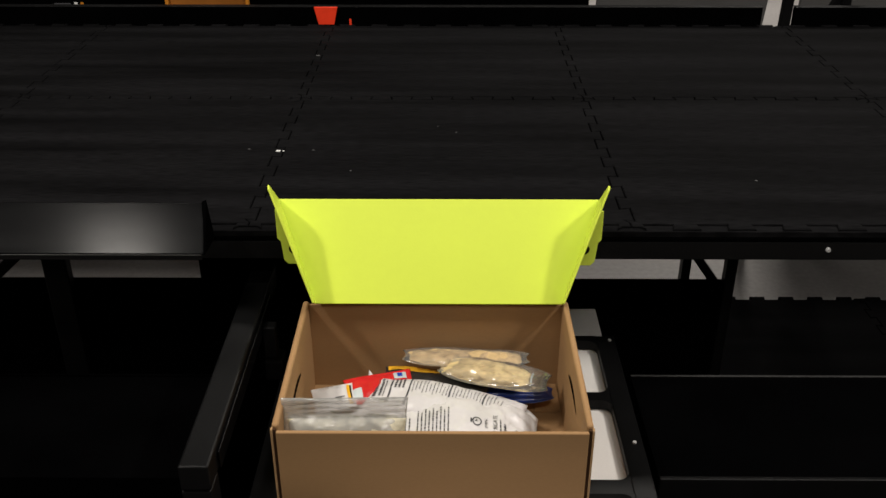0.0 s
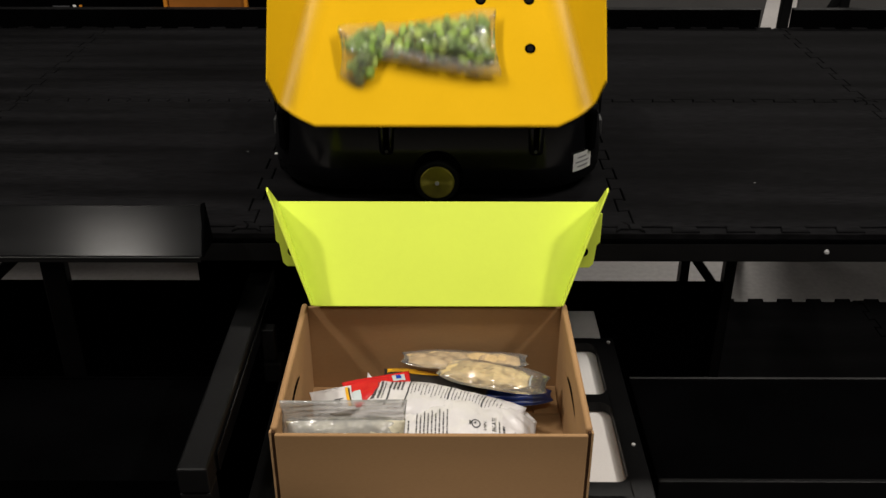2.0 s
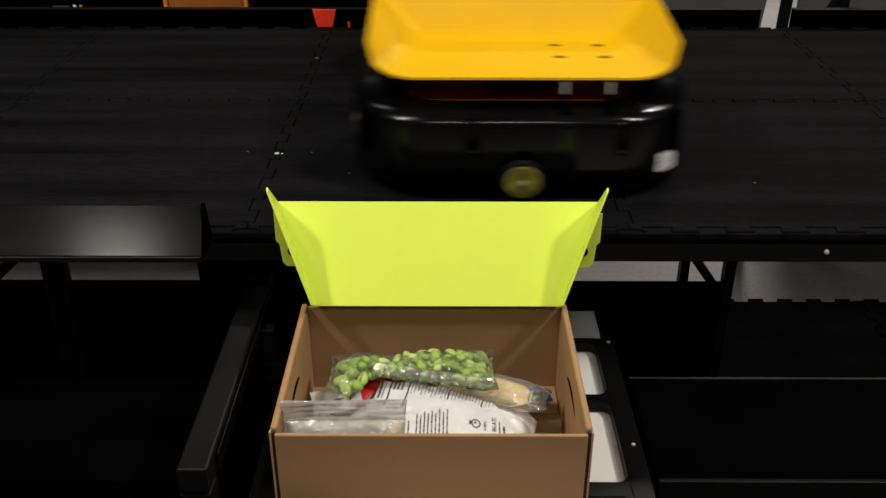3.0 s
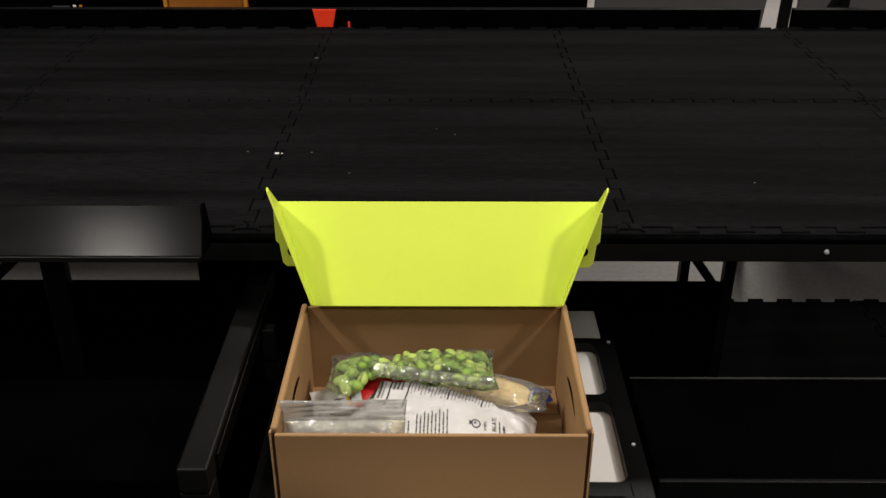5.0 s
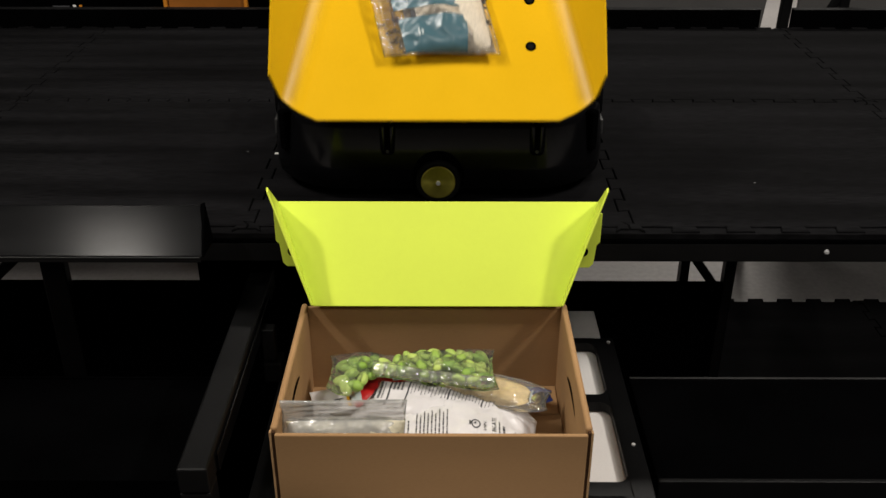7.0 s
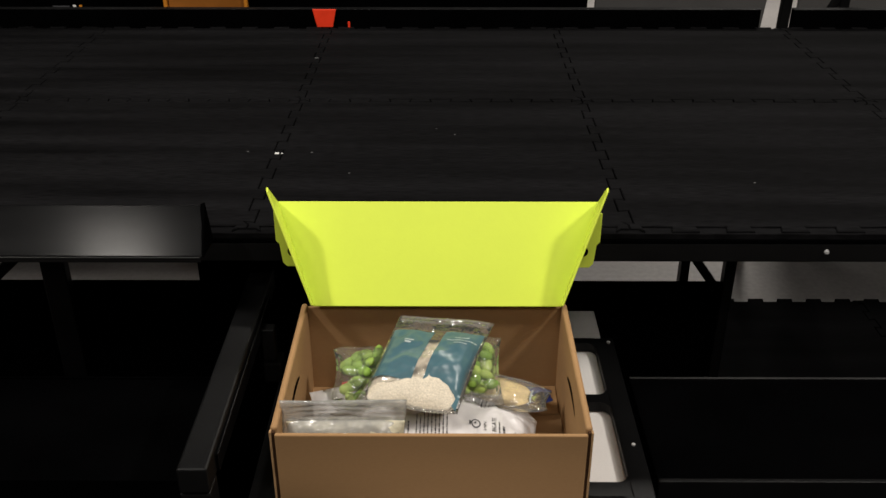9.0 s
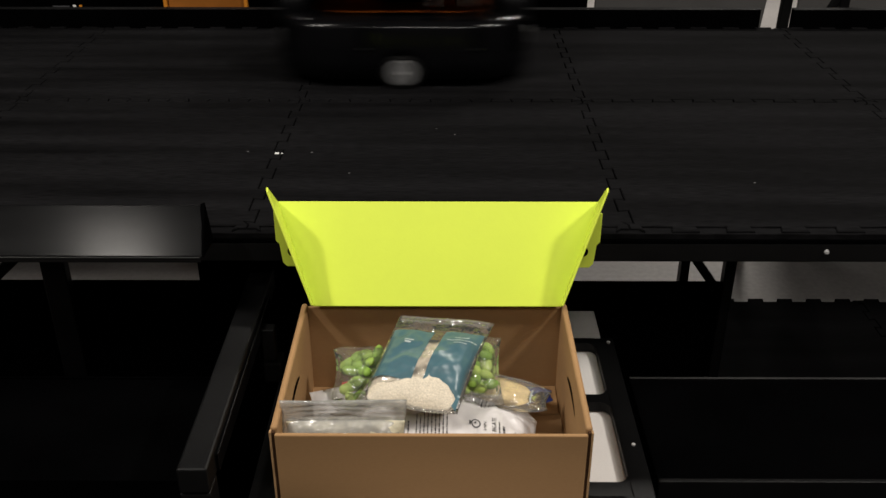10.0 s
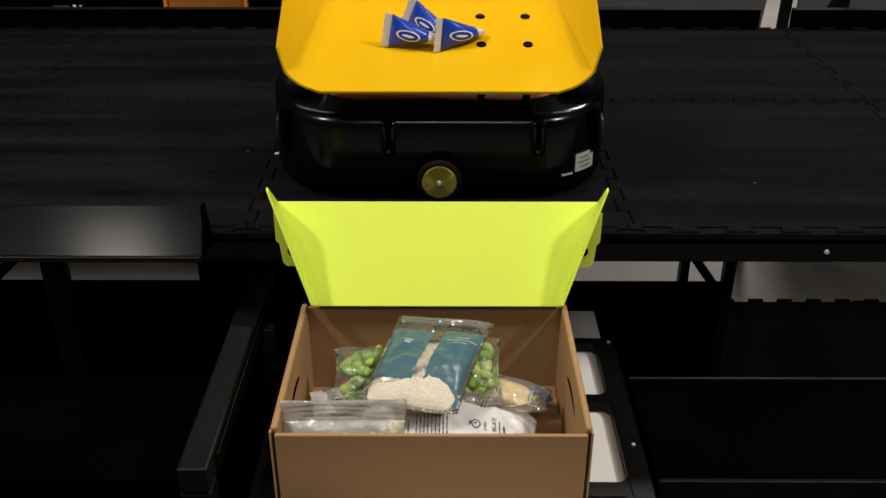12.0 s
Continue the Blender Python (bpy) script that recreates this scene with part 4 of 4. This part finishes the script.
for k in range(3):
    wide = (0.011, 0.021, 0.009)[k]
    bm = bmesh.new()
    x = 0.039 - wide
    rng = random.Random(40 + k)
    while x < 0.039 + wide:
        e = x + rng.uniform(0.002, 0.005)
        y = 0.040 - 0.0062 * k
        bm.faces.new([bm.verts.new(sf(a, b, 0.0014)) for a, b in ((x, y), (e, y), (e, y + 0.0016), (x, y + 0.0016))])
        x = e + 0.001
    part("print_bar", bm, PALE_PRINT, rp)
printed("print_mark", sf, -0.044, -0.030, 0.026, 0.0282, PALE_PRINT, lp, lift=0.0014, n=4, m=1)
printed("print_mark", sf, -0.042, -0.033, 0.0205, 0.0235, PALE_PRINT, lp, lift=0.0014, n=4, m=1)
printed("date_mark", sf, -0.008, 0.007, 0.026, 0.0335, INK, rice, lift=0.0012, n=4, m=2)
for k in range(2):
    seal = bmesh.new()
    last = None
    for i in range(37):
        x = -0.066 + 0.132 * i / 36
        pair = [seal.verts.new(sf(x, 0.074 + 0.007 * k + dy, 0.0012 + dz + 0.001 * noise.noise(Vector((x * 50, k, 3))))) for dy, dz in ((0.0, 0.0), (0.0042, 0.0016))]
        if last:
            seal.faces.new((last[0], pair[0], pair[1], last[1]))
        last = pair
    part("seal_rib", seal, CLEAR_STIFF, rice, smooth=True)
# the soft bag leans over sideways
for o in rice.children_recursive:
    if o.type == "MESH":
        for v in o.data.vertices:
            v.co.x += 0.2 * (v.co.y + o.location.y)


# three blue sachets
def sachet(label, seed):
    r = thing("blue_sachet", label, "sachet", group="blue sachets")
    L, Ha, Wb = 0.08, 0.027, 0.019
    rings = []
    n = 20
    for i in range(15):
        s_ = i / 14
        a, b = Ha * (1 - 0.9 * s_) + 0.0008, Wb * math.sin(math.pi * min(1, s_ * 0.9)) * 0.75 + 0.001
        rings.append([(L * s_, b * math.cos(2 * math.pi * k / n) + 0.001 * noise.noise(Vector((s_ * 6, k, seed))), a * math.sin(2 * math.pi * k / n)) for k in range(n)])

    def loft(lo, hi, grow=0.0):
        bm = bmesh.new()
        vs = [[bm.verts.new((x, y * (1 + grow), z * (1 + grow))) for x, y, z in ring] for ring in rings[lo:hi]]
        for a, b in zip(vs, vs[1:]):
            for k in range(n):
                bm.faces.new((a[k], b[k], b[(k + 1) % n], a[(k + 1) % n]))
        bm.faces.new(vs[0])
        bm.faces.new(list(reversed(vs[-1])))
        bmesh.ops.recalc_face_normals(bm, faces=bm.faces[:])
        return bm
    part("sachet_body", loft(0, 12), BLUE_FILM, r, smooth=True)
    part("sachet_tip", loft(11, 15, 0.02), POUCH, r, "white sealed tip", smooth=True)
    crimp = []
    for k in range(9):
        crimp.append((-0.013 + (0.002 if k % 2 else 0), 0.0006, -Ha * 1.02 + 2 * Ha * 1.02 * k / 8))
    crimp = [(0.0015, 0.0006, -Ha)] + crimp + [(0.0015, 0.0006, Ha)]
    part("crimped_end", plate(list(reversed(crimp)), 0.0014), POUCH, r, "white crimped end")
    oval = bmesh.new()

    def side(x, z):
        s_ = x / L
        a, b = Ha * (1 - 0.9 * s_) + 0.0008, Wb * math.sin(math.pi * min(1, s_ * 0.9)) * 0.75 + 0.001
        return -b * math.sqrt(max(0.0, 1 - (z / a) ** 2)) - 0.0012
    for r0, r1 in ((1.0, 0.84), (0.5, 0.0)):
        prev = None
        for i in range(29):
            a = 2 * math.pi * i / 28
            pr = []
            for rr in (r0, r1):
                x = 0.03 + 0.02 * rr * math.cos(a)
                z = 0.0085 * rr * math.sin(a) * (1 if r0 == 1.0 else 0.5)
                pr.append(oval.verts.new((x, side(x, z), z)))
            if prev:
                oval.faces.new((prev[0], pr[0], pr[1], prev[1]))
            prev = pr
    part("oval_mark", oval, PAPER, r, "plain white oval mark")
    return r


sachets = [sachet("small blue and white tapered sachet on the tray", 1.0), sachet("small blue and white tapered sachet on the tray", 4.0), sachet("small blue and white tapered sachet on the tray", 7.0)]


# ---- what moves ----
def glide(rows, t):
    """Smooth value at t through rows of (seconds, value), with no overshoot."""
    if t <= rows[0][0]:
        return rows[0][1]
    if t >= rows[-1][0]:
        return rows[-1][1]
    i = max(k for k in range(len(rows)) if rows[k][0] <= t)
    i = min(i, len(rows) - 2)

    def sec(k):
        return (rows[k + 1][1] - rows[k][1]) / (rows[k + 1][0] - rows[k][0])

    def tangent(k):
        if k == 0 or k == len(rows) - 1:
            return 0.0
        a, b = sec(k - 1), sec(k)
        if a * b <= 0:
            return 0.0
        return 2 * a * b / (a + b)
    (t0, v0), (t1, v1) = rows[i], rows[i + 1]
    h = t1 - t0
    s = (t - t0) / h
    return (2 * s ** 3 - 3 * s * s + 1) * v0 + (s ** 3 - 2 * s * s + s) * h * tangent(i) + (3 * s * s - 2 * s ** 3) * v1 + (s ** 3 - s * s) * h * tangent(i + 1)


def thin(rows):
    """Drop rows in the middle of a rest."""
    keep = [rows[0]]
    for a, b, c in zip(rows, rows[1:], rows[2:]):
        if max(abs(p - q) for m in (a[1], c[1]) for u, v in zip(b[1], m) for p, q in zip(u, v)) > 1e-6:
            keep.append(b)
    return keep + [rows[-1]]


PXF, PXB = 1086.0, 801.0


def motions():
    fx = lambda p: (p - 790) / PXF
    bx = lambda p: (p - 790) / PXB
    runs = [
        (FRONT_LANE, [(0, -1.85), (0.2, -1.35)] + [(t, fx(p)) for t, p in ((0.4, -235), (0.5, -45), (0.6, 62), (0.7, 232), (0.8, 396), (0.9, 500), (1.0, 580), (1.1, 665), (1.2, 722), (1.3, 750), (1.4, 766), (1.5, 773), (2.0, 773), (2.6, 773), (2.7, 782), (2.8, 815), (2.9, 860), (3.0, 925), (3.1, 1027), (3.2, 1130))] + [(3.4, 0.60), (3.7, 1.2), (4.0, 1.75), (4.3, 2.1), (4.6, 2.2), (12, 2.2)]),
        (FRONT_LANE, [(0, -2.55), (0.6, -2.55), (1.4, -1.95), (4.7, -1.95), (5.0, -1.55)] + [(t, fx(p)) for t, p in ((5.3, -400), (5.4, -250), (5.5, -95), (5.6, 75), (5.7, 235), (5.8, 397), (5.9, 499), (6.0, 577), (6.1, 660), (6.2, 718), (6.3, 753), (6.4, 770), (6.5, 775), (7.0, 775), (7.6, 775), (7.7, 784), (7.8, 817), (7.9, 862), (8.0, 927), (8.1, 1029), (8.2, 1132))] + [(8.4, 0.60), (8.7, 1.25), (9.0, 1.5), (9.4, 1.58), (12, 1.58)]),
        (FRONT_LANE, [(0, -3.25), (0.6, -3.25), (1.4, -2.65), (5.4, -2.65), (6.2, -1.95), (10.0, -1.95), (10.3, -1.55)] + [(t, fx(p)) for t, p in ((10.5, -440), (10.6, -250), (10.7, -70), (10.8, 90), (10.9, 232), (11.0, 355), (11.1, 460), (11.2, 577), (11.3, 664), (11.4, 722), (11.5, 756), (11.6, 771), (11.7, 777), (12.0, 777))]),
        (BACK_LANE, [(0, 2.2), (1.7, 2.2), (2.0, 1.85)] + [(t, bx(p)) for t, p in ((2.3, 1895), (2.5, 1605), (2.8, 1170), (3.2, 588), (3.6, 6))] + [(4.0, -1.55), (4.3, -1.9), (4.6, -2.0), (9.8, -2.0), (10.3, -2.7), (12, -2.7)]),
        (BACK_LANE, [(0, 2.9), (2.0, 2.9), (2.8, 2.2), (8.5, 2.2), (8.8, 1.9)] + [(t, bx(p)) for t, p in ((9.2, 1826), (9.5, 1402), (9.7, 1152), (9.9, 848), (10.1, 576), (10.3, 272), (10.5, 0), (10.7, -280))] + [(11.0, -1.75), (11.3, -1.95), (12, -1.98)]),
    ]
    tilts = [
        [(0, 0), (1.6, 0), (1.7, 3), (1.8, 10), (1.9, 30), (2.0, 49), (2.1, 55), (2.2, 56), (2.5, 56), (2.6, 43), (2.7, 22), (2.8, 3), (2.9, 0), (12, 0)],
        [(0, 0), (6.6, 0), (6.7, 4), (6.8, 14), (6.9, 33), (7.0, 45), (7.1, 54), (7.2, 57), (7.5, 56), (7.6, 43), (7.7, 22), (7.8, 3), (7.9, 0), (12, 0)],
        [(0, 0), (11.7, 0), (11.8, 2), (11.9, 10), (12.0, 20)],
        [(0, 0), (12, 0)],
        [(0, 0), (12, 0)],
    ]
    times = [f / 30 for f in range(361)]

    def body(i, t):
        return pose(glide(runs[i][1], t), runs[i][0], DECK)

    def on_tray(i, t):
        return body(i, t) @ pose(0, HINGE_Y, HINGE_Z, glide(tilts[i], t))

    for i, (r, tray, wheels) in enumerate(robots):
        walk(r, thin([(t, body(i, t)) for t in times]))
        walk(tray, thin([(t, pose(0, HINGE_Y, HINGE_Z, glide(tilts[i], t))) for t in times]))
        # wheels roll with the robot
        for w in wheels:
            place = tuple(w.location)
            walk(w, thin([(t, pose(*place, 0, math.degrees((glide(runs[i][1], t) - runs[i][1][0][1]) / 0.037), 0)) for t in times]))

    def ride(i, until, slide, local, spin=((0, 0), (12, 0))):
        """Rows of a load lying on a tray, sliding down it at the end."""
        return thin([(t, on_tray(i, t) @ pose(glide(slide[0], t), -glide(slide[1], t), 0) @ local @ pose(0, 0, 0, 0, 0, glide(spin, t))) for t in times if t <= until + 1e-6])

    # bean bag: rides in, slides off, drops into the carton and settles; shoved a little when the rice lands
    still = [(0, 0), (12, 0)]
    rows = ride(0, 2.10, (still, [(0, 0), (1.8, 0), (1.9, 0.001), (2.0, 0.012), (2.1, 0.075)]), pose(-0.028, 0.135, 0.134, -2.5, 0, 0) @ pose(0, 0, 0, 0, 0, 4))
    rows += [
        (2.2, lay(-0.052, 1.285, 0.905, 62, 2)),
        (2.3, lay(-0.050, 1.150, 0.796, 66, 4)),
        (2.4, lay(-0.058, 1.108, 0.700, 62, 6)),
        (2.5, lay(-0.055, 1.120, 0.670, 46, 9)),
        (2.6, lay(-0.052, 1.130, 0.658, 28, 4)),
        (2.75, lay(-0.050, 1.143, 0.655, -4, 1)),
        (7.35, lay(-0.050, 1.143, 0.655, -4, 1)),
        (7.5, lay(-0.046, 1.134, 0.658, 24, 1)),
        (7.7, lay(-0.042, 1.130, 0.660, 27, 1)),
        (12.0, lay(-0.042, 1.130, 0.660, 27, 1)),
    ]
    walk(beans, rows)
    # the cheese is pushed aside by the beans
    walk(cheese, [(0, lay(0.070, 1.150, 0.639, 3, -15)), (2.36, lay(0.070, 1.150, 0.639, 3, -15)), (2.5, lay(0.068, 1.118, 0.640, 10, -16)), (2.7, lay(0.068, 1.116, 0.638, 10, -15)), (12, lay(0.068, 1.116, 0.638, 10, -15))])
    walk(flat, [(0, lay(0.028, 1.188, 0.640, -4, -3)), (2.36, lay(0.028, 1.188, 0.640, -4, -3)), (2.5, lay(-0.015, 1.168, 0.624, -4, -8)), (2.7, lay(-0.018, 1.166, 0.622, -4, -8)), (12, lay(-0.018, 1.166, 0.622, -4, -8))])
    # rice bag
    rows = ride(1, 7.2, ([(0, 0), (7.0, 0), (7.2, -0.012), (12, -0.012)], [(0, 0), (6.9, 0), (7.0, 0.004), (7.1, 0.026), (7.2, 0.066)]), pose(-0.009, 0.172, 0.136, -2.5, 0, 0), [(0, 103), (7.0, 103), (7.1, 94), (7.2, 77), (12, 77)])
    rows += [
        (7.3, lay(-0.03, 1.30, 0.925, 60, 48)),
        (7.4, lay(-0.025, 1.17, 0.82, 62, 25)),
        (7.5, lay(-0.02, 1.105, 0.71, 45, -5)),
        (7.6, lay(-0.029, 1.112, 0.699, 22, -7)),
        (7.8, lay(-0.027, 1.108, 0.693, 13, -7)),
        (12.0, lay(-0.027, 1.108, 0.693, 13, -7)),
    ]
    walk(rice, rows)
    # sachets lie on the third robot's tray
    for sa, m in zip(sachets, (pose(-0.080, 0.122, 0.149, -18, 8, -4), pose(-0.048, 0.168, 0.148, -20, 16, -22), pose(0.004, 0.112, 0.148, -15, 14, 28))):
        walk(sa, ride(2, 12.0, (still, still), m))


motions()
